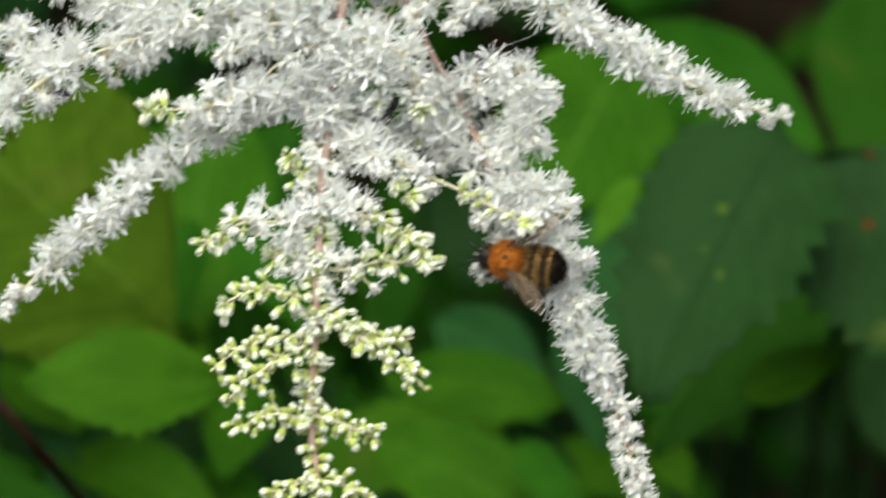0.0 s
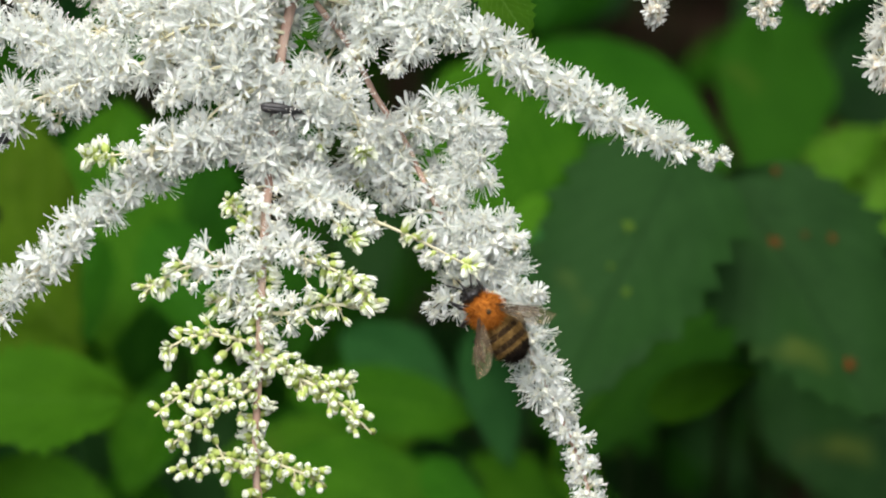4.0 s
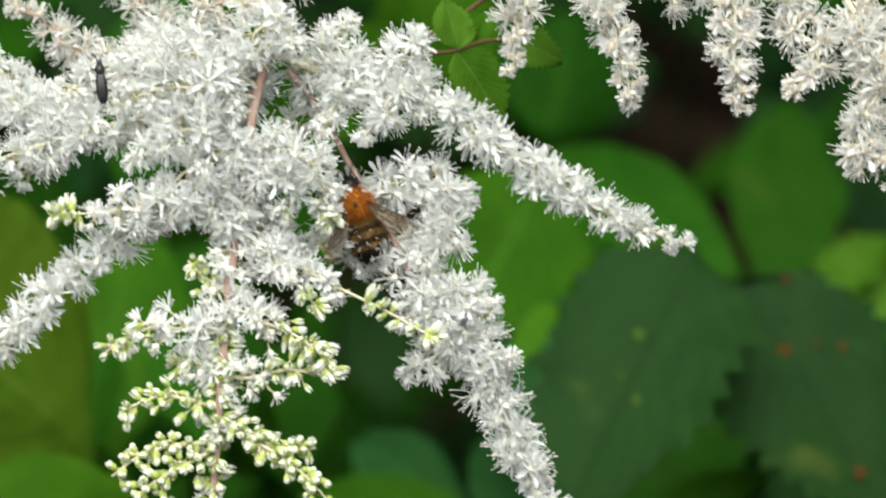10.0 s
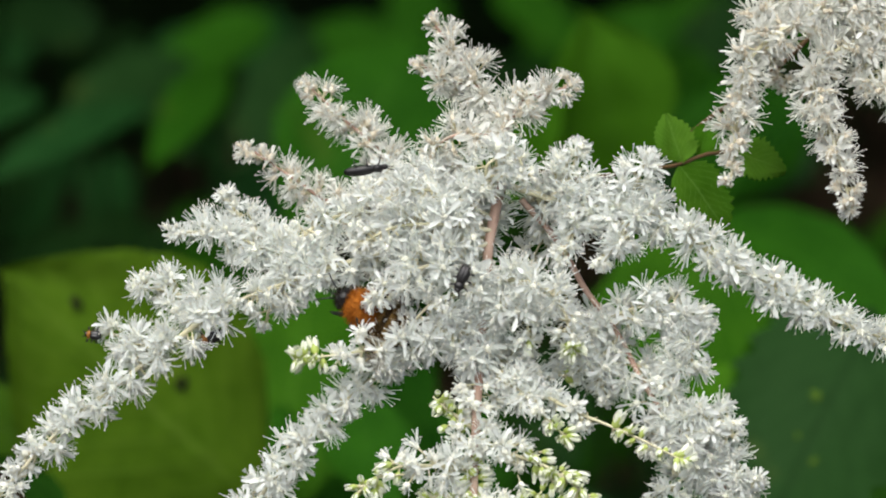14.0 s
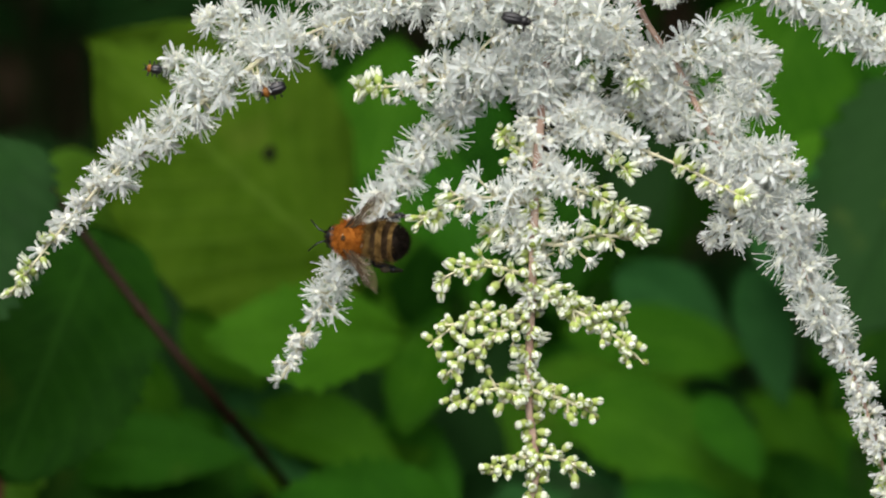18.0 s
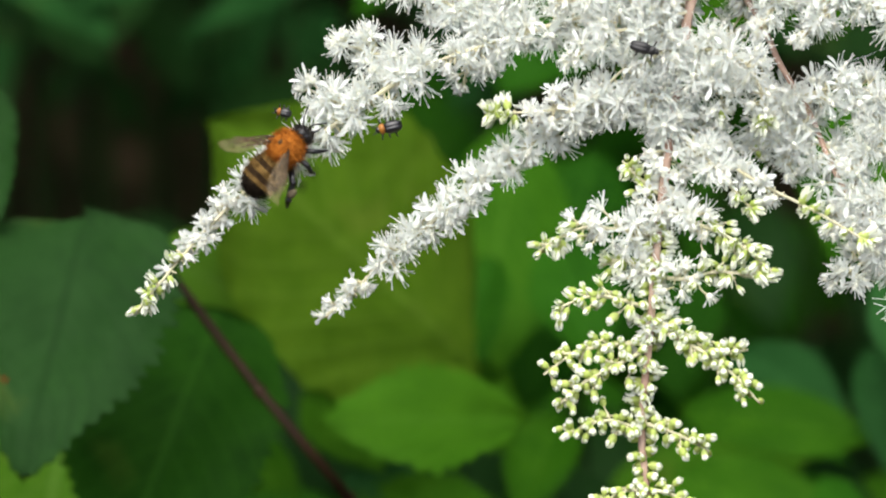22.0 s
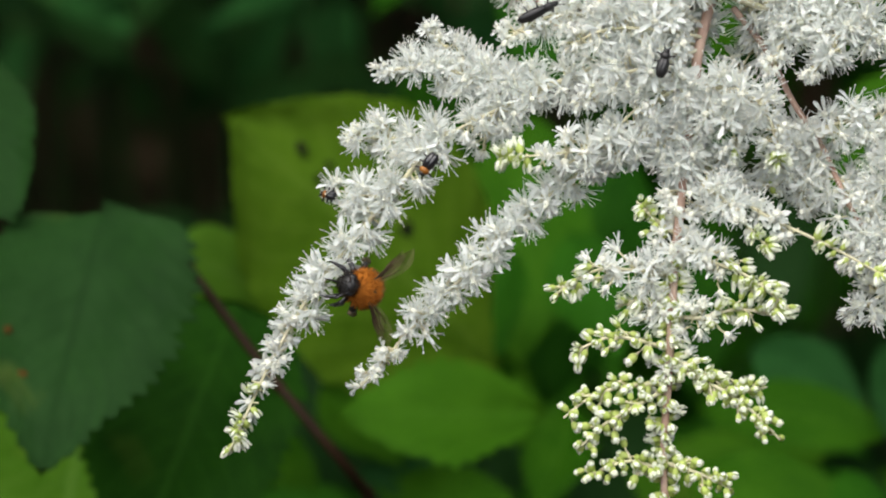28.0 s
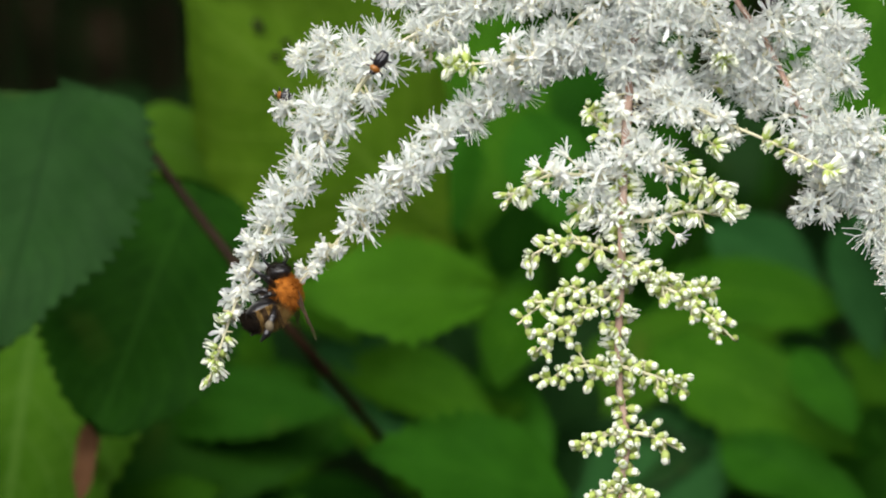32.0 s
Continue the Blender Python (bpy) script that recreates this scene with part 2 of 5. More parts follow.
def plain(name, low, high, rough=0.6, scale=400.0, metal=0.0, coat=0.0):
    m, tree, b = material(name, rough, metal)
    b.inputs["Specular IOR Level"].default_value = 0.5 if rough < 0.5 else 0.12
    tree.links.new(ramp(tree, noise_of(tree, scale), (0.3, low), (0.7, high)), b.inputs["Base Color"])
    b.inputs["Coat Weight"].default_value = coat
    return m


RUST = plain("rust_spot", (0.05, 0.018, 0.003), (0.1, 0.036, 0.006), 0.95)
PALE_SPOT = plain("bleached_spot", (0.035, 0.075, 0.004), (0.06, 0.11, 0.008), 0.8)
HOLE = plain("decayed_spot", (0.006, 0.01, 0.002), (0.014, 0.02, 0.004), 0.9)
FUR_ORANGE = plain("orange_fur", (0.2, 0.06, 0.006), (0.42, 0.145, 0.018), 0.85, 900)
FUR_TAN = plain("tan_fur", (0.12, 0.07, 0.018), (0.27, 0.17, 0.055), 0.85, 900)
FUR_BLACK = plain("black_fur", (0.007, 0.005, 0.003), (0.022, 0.015, 0.009), 0.8, 900)
SHELL_BLACK = plain("black_shell", (0.006, 0.006, 0.007), (0.018, 0.017, 0.018), 0.3, 900, 0.0, 0.3)
SHELL_DULL = plain("dull_black_shell", (0.008, 0.008, 0.008), (0.022, 0.021, 0.02), 0.45, 2500)
SHELL_ORANGE = plain("orange_shell", (0.2, 0.07, 0.008), (0.3, 0.12, 0.015), 0.4, 900)
FUR_BROWN = plain("brown_fur", (0.03, 0.018, 0.008), (0.075, 0.045, 0.02), 0.85, 900)
POLLEN = plain("pale_pollen", (0.1, 0.08, 0.045), (0.17, 0.14, 0.09), 0.9, 900)


def wing_material():
    m, tree, b = material("smoky_wing", 0.4)
    b.inputs["Specular IOR Level"].default_value = 0.2
    uv = tree.nodes.new("ShaderNodeUVMap")
    n = noise_of(tree, 7.0, 2.0, uv.outputs[0])
    tree.links.new(ramp(tree, n, (0.3, (0.12, 0.085, 0.045)), (0.7, (0.26, 0.2, 0.115))), b.inputs["Base Color"])
    clear = tree.nodes.new("ShaderNodeBsdfTransparent")
    mix = tree.nodes.new("ShaderNodeMixShader")
    mix.inputs[0].default_value = 0.3
    tree.links.new(clear.outputs[0], mix.inputs[1])
    tree.links.new(b.outputs[0], mix.inputs[2])
    tree.links.new(mix.outputs[0], tree.nodes["Material Output"].inputs[0])
    return m


WING = wing_material()
WING_VEIN = plain("wing_vein", (0.03, 0.02, 0.012), (0.07, 0.045, 0.025), 0.5)
SILK = plain("spider_silk", (0.7, 0.7, 0.7), (0.85, 0.85, 0.85), 0.3)


# ---- mesh helpers ----
class Shape:
    """Corners and faces of one part, with a material for each face."""

    def __init__(self):
        self.v, self.f, self.m, self.uv = [], [], [], None

    def tube(self, pts, radii, sides=6, mat=0, cap=True):
        pts = [Vector(p) for p in pts]
        base = len(self.v)
        up = Vector((0.31, 0.53, 0.79))
        for i, (p, r) in enumerate(zip(pts, radii)):
            d = (pts[min(i + 1, len(pts) - 1)] - pts[max(i - 1, 0)]).normalized()
            a = d.cross(up)
            a = a.normalized() if a.length > 1e-4 else d.orthogonal().normalized()
            b = d.cross(a)
            for k in range(sides):
                w = 2 * math.pi * k / sides
                self.v.append(p + (a * math.cos(w) + b * math.sin(w)) * r)
        for i in range(len(pts) - 1):
            for k in range(sides):
                q = base + i * sides
                self.f.append((q + k, q + (k + 1) % sides, q + sides + (k + 1) % sides, q + sides + k))
                self.m.append(mat)
        if cap:
            for ring in (0, len(pts) - 1):
                self.f.append(tuple(base + ring * sides + k for k in (range(sides) if ring else reversed(range(sides)))))
                self.m.append(mat)
        return self

    def ball(self, centre, radii, mat=0, rings=5, sides=8, m=None, bend=None):
        m = m or Matrix.Identity(3)
        base, centre = len(self.v), Vector(centre)
        for i in range(rings + 1):
            a = math.pi * i / rings
            for k in range(sides):
                w = 2 * math.pi * k / sides
                p = Vector((radii[0] * math.sin(a) * math.cos(w), radii[1] * math.sin(a) * math.sin(w), -radii[2] * math.cos(a)))
                if bend:
                    p = bend(p)
                self.v.append(centre + m @ p)
        for i in range(rings):
            for k in range(sides):
                q = base + i * sides
                self.f.append((q + k, q + (k + 1) % sides, q + sides + (k + 1) % sides, q + sides + k))
                self.m.append(mat)
        return self

    def strip(self, rows, mat=0):
        """A sheet through rows of points of equal count."""
        base, n = len(self.v), len(rows[0])
        for r in rows:
            self.v.extend(Vector(p) for p in r)
        for i in range(len(rows) - 1):
            for k in range(n - 1):
                q = base + i * n + k
                self.f.append((q, q + 1, q + n + 1, q + n))
                self.m.append(mat)
        return self

    def mesh(self, name, mats, smooth=True):
        me = bpy.data.meshes.new(name)
        me.from_pydata([tuple(p) for p in self.v], [], self.f)
        for m in mats:
            me.materials.append(m)
        me.polygons.foreach_set("material_index", self.m)
        if smooth:
            me.polygons.foreach_set("use_smooth", [True] * len(me.polygons))
        if self.uv:
            layer = me.uv_layers.new(name="UVMap")
            idx = np.zeros(len(me.loops), dtype=np.int32)
            me.loops.foreach_get("vertex_index", idx)
            layer.data.foreach_set("uv", np.array(self.uv, dtype=np.float32)[idx].ravel())
        me.update()
        return me

    def arrays(self):
        tris, mats = [], []
        for f, m in zip(self.f, self.m):
            for k in range(1, len(f) - 1):
                tris.append((f[0], f[k], f[k + 1]))
                mats.append(m)
        return np.array([tuple(p) for p in self.v]), np.array(tris), np.array(mats)


def joined(name, pieces, mats):
    """One mesh of many small pieces: (arrays, matrix) each."""
    vs, fs, ms, off = [], [], [], 0
    for (v, f, m), mat in pieces:
        a = np.array(mat)
        vs.append(v @ a[:3, :3].T + a[:3, 3])
        fs.append(f + off)
        ms.append(m)
        off += len(v)
    vs, fs, ms = np.concatenate(vs), np.concatenate(fs), np.concatenate(ms)
    me = bpy.data.meshes.new(name)
    me.vertices.add(len(vs))
    me.vertices.foreach_set("co", vs.ravel())
    me.loops.add(len(fs) * 3)
    me.loops.foreach_set("vertex_index", fs.ravel().astype(np.int32))
    me.polygons.add(len(fs))
    me.polygons.foreach_set("loop_start", np.arange(0, len(fs) * 3, 3, dtype=np.int32))
    for m in mats:
        me.materials.append(m)
    me.polygons.foreach_set("material_index", ms.astype(np.int32))
    me.polygons.foreach_set("use_smooth", np.ones(len(fs), dtype=bool))
    me.update(calc_edges=True)
    me.validate()
    return me


def piece(name, data, parent=None, m=None, label=""):
    ob = new(name, data)
    if parent is not None:
        ob.parent = parent
    if m is not None:
        ob.matrix_basis = m
    if label:
        tagged(ob, label)
    return ob


def smooth_line(pts, step):
    """A smooth line through the points, at an even step."""
    pts = [Vector(p) for p in pts]
    ext = [pts[0] * 2 - pts[1]] + pts + [pts[-1] * 2 - pts[-2]]
    dense = []
    for i in range(1, len(ext) - 2):
        a, b, c, d = ext[i - 1:i + 3]
        for k in range(12):
            u = k / 12
            dense.append(0.5 * ((2 * b) + (c - a) * u + (2 * a - 5 * b + 4 * c - d) * u * u + (3 * b - a - 3 * c + d) * u ** 3))
    dense.append(pts[-1])
    out, left = [dense[0]], step
    for p, q in zip(dense, dense[1:]):
        seg = (q - p).length
        while seg >= left > 0:
            p = p.lerp(q, left / seg)
            seg = (q - p).length
            out.append(p.copy())
            left = step
        left -= seg
    out.append(dense[-1])
    return out


# ---- ground ----
def ground():
    s = Shape()
    n = 60
    def at(i):
        u = 2 * i / n - 1
        return math.copysign(abs(u) ** 4, u) * 400 + u * 3
    rows = []
    for j in range(n + 1):
        row = []
        for i in range(n + 1):
            x, y = at(i), at(j) + 1.5
            row.append((x, y, 0.03 * noise.noise((x * 3, y * 3, 0.3)) + 0.012 * noise.noise((x * 11, y * 11, 2.0))))
        rows.append(row)
    s.strip(rows)
    tagged(new("ground", s.mesh("ground", [SOIL])), "dark brown bare soil with leaf litter under plants", "ground", kind="structure")


ground()


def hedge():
    """A hedge added all round to close the place and block low sky light."""
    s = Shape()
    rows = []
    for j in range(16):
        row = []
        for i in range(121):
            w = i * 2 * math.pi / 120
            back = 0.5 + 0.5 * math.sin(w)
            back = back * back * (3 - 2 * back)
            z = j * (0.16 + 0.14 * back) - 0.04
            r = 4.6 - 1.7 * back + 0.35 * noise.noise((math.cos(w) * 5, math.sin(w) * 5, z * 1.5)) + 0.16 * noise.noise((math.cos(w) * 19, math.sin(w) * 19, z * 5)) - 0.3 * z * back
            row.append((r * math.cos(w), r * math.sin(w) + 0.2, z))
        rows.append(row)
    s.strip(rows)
    tagged(new("backdrop", s.mesh("backdrop", [HEDGE])), "dense dark green hedge ring added to block the low sky", "hedge", kind="structure")


hedge()


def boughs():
    """Unseen boughs, added above the view to shade the back of the place."""
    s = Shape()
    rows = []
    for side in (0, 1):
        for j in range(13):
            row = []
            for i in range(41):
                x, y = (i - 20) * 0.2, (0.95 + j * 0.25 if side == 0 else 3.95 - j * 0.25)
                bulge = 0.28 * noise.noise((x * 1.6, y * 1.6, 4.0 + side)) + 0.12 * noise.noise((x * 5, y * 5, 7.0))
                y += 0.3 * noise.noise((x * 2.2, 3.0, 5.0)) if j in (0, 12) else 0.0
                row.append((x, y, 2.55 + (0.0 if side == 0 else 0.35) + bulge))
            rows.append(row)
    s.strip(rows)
    tagged(new("backdrop", s.mesh("backdrop", [HEDGE])), "unseen dark boughs added overhead to shade the back", "tree boughs", kind="structure")


boughs()


# ---- flowers ----
FLOWER_MATS = [PETAL, FILAMENT, OVARY, ANTHER, PEDICEL]
AGED_MATS = [AGED_PETAL, AGED_PETAL, TAN_OVARY, ANTHER, PEDICEL]
BUD_MATS = [SEPAL, BUD_TIP, PEDICEL]
MM = 0.001


def flower_shape(rnd, kind="full"):
    """A small star flower, 5 mm across: narrow spoon-shaped petals, fine stamens with tiny anthers, a cream middle.
    kind: full; young, with short upright petals; or tuft, an older one that is nearly all stamens."""
    s = Shape()
    petals, long_lo, long_hi, wide_lo, wide_hi, rise_hi, hairs, hair_lo, hair_hi = {
        "full": (6, 1.9, 2.8, 0.24, 0.42, 1.0, 11, 2.1, 3.2),
        "young": (6, 1.4, 2.1, 0.24, 0.38, 1.15, 8, 1.3, 2.1),
        "tuft": (6, 2.0, 2.8, 0.13, 0.24, 1.2, 17, 2.4, 3.5)}[kind]
    s.tube([(0, 0, -2.0 * MM), (0, 0, -0.3 * MM)], [0.13 * MM, 0.18 * MM], 4, 4, False)
    fat = 0.66 if kind == "young" else 0.5
    s.ball((0, 0, 0.2 * MM), (fat * MM, fat * MM, 0.7 * MM), 2, 4, 6)
    turn = rnd.uniform(0, 6.28)
    for k in range(petals):
        w = turn + k * 6.283 / petals + rnd.uniform(-0.35, 0.35)
        long = rnd.uniform(long_lo, long_hi) * MM
        wide = rnd.uniform(wide_lo, wide_hi) * MM
        rise = rnd.uniform(-0.1, rise_hi) + (0.25 if kind == "young" else 0.0)
        curl = rnd.uniform(-1.1, 0.7)
        twist = rnd.uniform(-0.9, 0.9)
        sweep = rnd.uniform(-0.35, 0.35)
        across = Vector((-math.sin(w), math.cos(w), twist)).normalized()
        out = Vector((math.cos(w), math.sin(w), 0))
        rows, p, a = [], out * 0.35 * MM, rise
        for i in range(5):
            half = wide * (0.35, 0.42, 0.75, 1.0, 0.45)[i]
            lift = (Vector((0, 0, 1)) * math.cos(a) - out * math.sin(a)) * half * 0.45
            rows.append((p - across * half + lift, p, p + across * half + lift))
            a += curl / 4
            side = Vector((-math.sin(w), math.cos(w), 0)) * sweep * i / 4
            p = p + (out * math.cos(a) + side + Vector((0, 0, math.sin(a)))) * long / 4
        s.strip(rows, 0)
    for k in range(hairs):
        w = rnd.uniform(0, 6.28)
        long = rnd.uniform(hair_lo, hair_hi) * MM
        a = rnd.uniform(0.15, 1.5)
        out = Vector((math.cos(w), math.sin(w), 0))
        p = out * 0.2 * MM
        bend = rnd.uniform(-0.25, 0.35)
        q = p + (out * math.cos(a + bend) + Vector((0, 0, math.sin(a + bend)))) * long * 0.5
        r = q + (out * math.cos(a - bend) + Vector((0, 0, math.sin(a - bend)))) * long * 0.5
        s.tube([p, q, r], [0.07 * MM, 0.06 * MM, 0.05 * MM], 3, 1, False)
        s.ball(r, (0.11 * MM, 0.11 * MM, 0.14 * MM), 3, 2, 4)
    for k in range(2):
        s.tube([(0.1 * MM * (1 - 2 * k), 0, 0.6 * MM), (0.35 * MM * (1 - 2 * k), 0, 1.5 * MM)], [0.2 * MM, 0.08 * MM], 4, 2)
    return s


def bud_shape(rnd, part_open):
    """A plump bud in a yellow-green cup with a crown of white petal tips, or with the first stamens out."""
    s = Shape()
    s.tube([(0, 0, -0.9 * MM), (0, 0, 0)], [0.17 * MM, 0.26 * MM], 4, 2, False)
    ripe = min(1.0, 2 * part_open)
    fat, long = rnd.uniform(0.62, 0.76) * MM, rnd.uniform(1.0, 1.3) * MM
    s.ball((0, 0, 0.5 * MM), (fat, fat, long * 0.72), 0, 5, 7)
    for k in range(5):
        w = k * 1.257 + rnd.uniform(-0.2, 0.2)
        out = Vector((math.cos(w), math.sin(w), 0))
        side = Vector((-math.sin(w), math.cos(w), 0))
        flare = part_open * rnd.uniform(0.4, 1.2)
        tall = long * rnd.uniform(0.9, 1.2)
        rows = []
        for i in range(5):
            u = i / 4
            r = fat * (0.8 + 0.2 * ripe) * (0.98, 1.04, 0.92, 0.68, 0.34)[i] + flare * u * u * 0.7 * MM
            z = (1.0 - 0.4 * ripe) * MM + u * (tall * (0.58 + 0.42 * ripe) + part_open * 0.5 * MM)
            half = fat * (0.2, 0.46, 0.54, 0.42, 0.16)[i]
            rows.append((out * r - side * half + Vector((0, 0, z)), out * (r + half * 0.2) + Vector((0, 0, z)), out * r + side * half + Vector((0, 0, z))))
        s.strip(rows, 1)
    if part_open > 0.6:
        for k in range(5):
            w = rnd.uniform(0, 6.28)
            e = Vector((math.cos(w) * 0.8, math.sin(w) * 0.8, 2.4)) * MM
            s.tube([(0, 0, MM), e], [0.06 * MM, 0.05 * MM], 3, 1, False)
            s.ball(e, (0.13 * MM, 0.13 * MM, 0.15 * MM), 1, 3, 4)
    return s


RND = random.Random(7)
FLOWERS = [flower_shape(RND, o) for o in ("full",) * 6 + ("tuft",) * 6 + ("young",) * 5]
FULL, TUFT, YOUNG = range(6), range(6, 12), range(12, 17)
BUDS = [bud_shape(RND, o) for o in (0, 0.1, 0.25, 0.4, 0.6, 0.9)]
FLOWER_MESHES = [s.mesh("flower", FLOWER_MATS) for s in FLOWERS]
AGED_MESHES = [s.mesh("flower", AGED_MATS) for s in FLOWERS]
BUD_MESHES = [s.mesh("bud", BUD_MATS) for s in BUDS]
FLOWER_ARRAYS = [s.arrays() for s in FLOWERS]
BUD_ARRAYS = [s.arrays() for s in BUDS]
MADE = {}


def local(x, y, deep=0.0):
    """A point of the flower head: units right of and below its red stem's middle, and mm behind it."""
    return Vector((x * UNIT, deep * MM, -y * UNIT))


def in_clearing(m, origin, rnd):
    """Where the red stems show between the flowers."""
    p = m.translation + origin
    x, y, deep = p.x / UNIT, -p.z / UNIT, p.y
    if -75 < y < 62 and abs(x - 2 + y * 0.15) < 26 and deep < 0.001:
        return True
    if 40 < y < 112 and abs(x - 160 - (y - 60) * 0.4) < 24 and deep < 0.006:
        return True
    if math.hypot(x - 262, y - 192) < 24 or math.hypot(x - 286, y - 288) < 20 and x > 270:
        return True
    if 30 < x < 88 and -62 < y < 25 and rnd.random() < 0.75:
        return True
    return y > 120 and abs(x + 20 + min(y - 120, 500) * 0.075) < 10 and deep < -0.004 and rnd.random() < 0.45


def branch(head, pts, thick=0.45, fluff=1.0, per_mm=1.5, open_to=0.9, size=1.0, single=False, stalk=TAN_STALK, bare=0.0, label="", twigs=0, tuft=0.3, aged=False):
    """A side branch with its flowers in small clumps. pts: (right, down, mm behind); open_to: the share of its length in open flower;
    twigs: how many short twigs of buds it bears; tuft: the share of older, feathery flowers; aged: past their best, with tan middles."""
    rnd = random.Random(hash((round(pts[0][0]), round(pts[-1][1]), len(pts))) & 0xffff)
    origin = local(*pts[0])
    line = smooth_line([local(*p) - origin for p in pts], 0.0008)
    n = len(line)
    s = Shape()
    s.tube(line, [(thick * (1 - 0.6 * i / n)) * MM for i in range(n)], 7)
    total = (n - 1) * 0.8
    spots = []

    def along(u):
        i = min(int(u * (n - 1)), n - 2)
        return line[i].lerp(line[i + 1], u * (n - 1) - i), (line[min(i + 2, n - 1)] - line[max(i - 2, 0)]).normalized()

    def flower_at(u, foot, radial, d):
        """One flower or bud that leaves the branch at foot."""
        is_open = u < open_to + rnd.uniform(-0.06, 0.06)
        taper = 1.0 - 0.45 * max(0.0, u - 0.6) / 0.4
        towards = (radial + d * rnd.uniform(-0.25, 0.8) + Vector((rnd.uniform(-0.5, 0.5), -0.25 + rnd.uniform(-0.4, 0.4), 0.1 + rnd.uniform(-0.5, 0.5)))).normalized()
        if is_open:
            away = rnd.uniform(0.5, 2.4) * fluff * taper
            scale = size * rnd.uniform(0.8, 1.15) * (0.62 + 0.38 * taper) * (0.85 if u > 0.92 else 1.0)
            if u > open_to - 0.22 or rnd.random() < 0.12:
                pick = rnd.choice(YOUNG)
            else:
                pick = rnd.choice(TUFT if rnd.random() < tuft else FULL)
        else:
            away = rnd.uniform(0.4, 0.95) * min(fluff, 1.2) * (0.6 + 0.4 * taper)
            scale = size * rnd.uniform(0.74, 1.12) * (0.72 + 0.28 * taper)
            pick = rnd.randrange(0, 2) if open_to < 0.06 else rnd.randrange(3, 6) if not twigs or open_to > 0.3 else rnd.randrange(1, 5)
            towards = (towards + Vector((0, 0, -0.45 if twigs else 0.0))).normalized()
        q = towards.to_track_quat("Z", "Y").to_matrix().to_4x4() @ Matrix.Rotation(rnd.uniform(0, 6.28), 4, "Z")
        spots.append((is_open, pick, Matrix.Translation(foot + radial * away * MM) @ q @ Matrix.Scale(scale, 4)))

    count = max(3, int(total * per_mm * (1.15 if not twigs else 0.42)))
    k = turn = 0
    while k < count:
        u = bare + (1 - bare) * min(0.999, (k + rnd.random() * 0.9) / count)
        p, d = along(u)
        turn += 2.4
        a = d.orthogonal().normalized()
        clump = rnd.choice((3, 4, 4, 5)) if u < open_to - 0.05 and not twigs else 1
        for j in range(clump):
            w = turn + (rnd.uniform(-0.75, 0.75) if clump > 1 else rnd.uniform(-0.5, 0.5))
            if u > 0.8 and rnd.random() < 0.2:
                continue
            flower_at(u, p + d * rnd.uniform(-0.7, 0.7) * MM * (clump > 1), a * math.cos(w) + d.cross(a) * math.sin(w), d)
        k += clump
    for k in range(0 if twigs else 4):
        p, d = along(0.99 - 0.02 * k)
        a = d.orthogonal().normalized()
        flower_at(0.985, p, (d * 0.8 + (a * math.cos(k * 2.1) + d.cross(a) * math.sin(k * 2.1)) * 0.6).normalized(), d)
    for k in range(twigs):
        u = 0.12 + 0.8 * (k + rnd.uniform(0.2, 0.8)) / twigs
        p, d = along(u)
        flat = Vector((d.z, 0, -d.x)).normalized() * (1 if k % 2 else -1)
        way = (d * rnd.uniform(0.5, 0.9) + flat * rnd.uniform(0.7, 1.0) + Vector((0, rnd.uniform(-0.5, 0.35), -0.15))).normalized()
        long = min(2.5, total * 0.26) * (1.05 - 0.6 * u) * rnd.uniform(0.75, 1.15) * MM
        bow = Vector((0, 0, -0.12)) * long
        foot = [p, p + way * long * 0.5, p + way * long + bow]
        s.tube(foot, [thick * 0.55 * MM, thick * 0.45 * MM, thick * 0.3 * MM], 5)
        many = max(3, int(long / MM / 0.66))
        for j in range(many):
            v = (j + 0.6) / many
            at = foot[0].lerp(foot[1], v * 2) if v < 0.5 else foot[1].lerp(foot[2], v * 2 - 1)
            w = j * 2.4 + rnd.uniform(-0.5, 0.5)
            a = way.orthogonal().normalized()
            side = a * math.cos(w) + way.cross(a) * math.sin(w)
            flower_at(max(u, 0.3 * u + 0.7 * v * u), at, side if j < many - 1 else way, way)
    ob = piece("branch", s.mesh("branch", [stalk]), head, Matrix.Translation(origin), label)
    open_pieces, bud_pieces = [], []
    for is_open, pick, m in spots:
        if in_clearing(m, origin, rnd):
            continue
        kind = "flower" if is_open else "bud"
        if single and MADE.get((head, kind), 0) < 300:
            MADE[head, kind] = MADE.get((head, kind), 0) + 1
            piece(kind, ((AGED_MESHES if aged else FLOWER_MESHES) if is_open else BUD_MESHES)[pick], ob, m)
        else:
            (open_pieces if is_open else bud_pieces).append(((FLOWER_ARRAYS if is_open else BUD_ARRAYS)[pick], m))
    if open_pieces:
        tagged(piece("flower_cluster", joined("flower_cluster", open_pieces, AGED_MATS if aged else FLOWER_MATS), ob), kind="stuff")
    if bud_pieces:
        tagged(piece("bud_cluster", joined("bud_cluster", bud_pieces, BUD_MATS), ob), kind="stuff")
    return ob


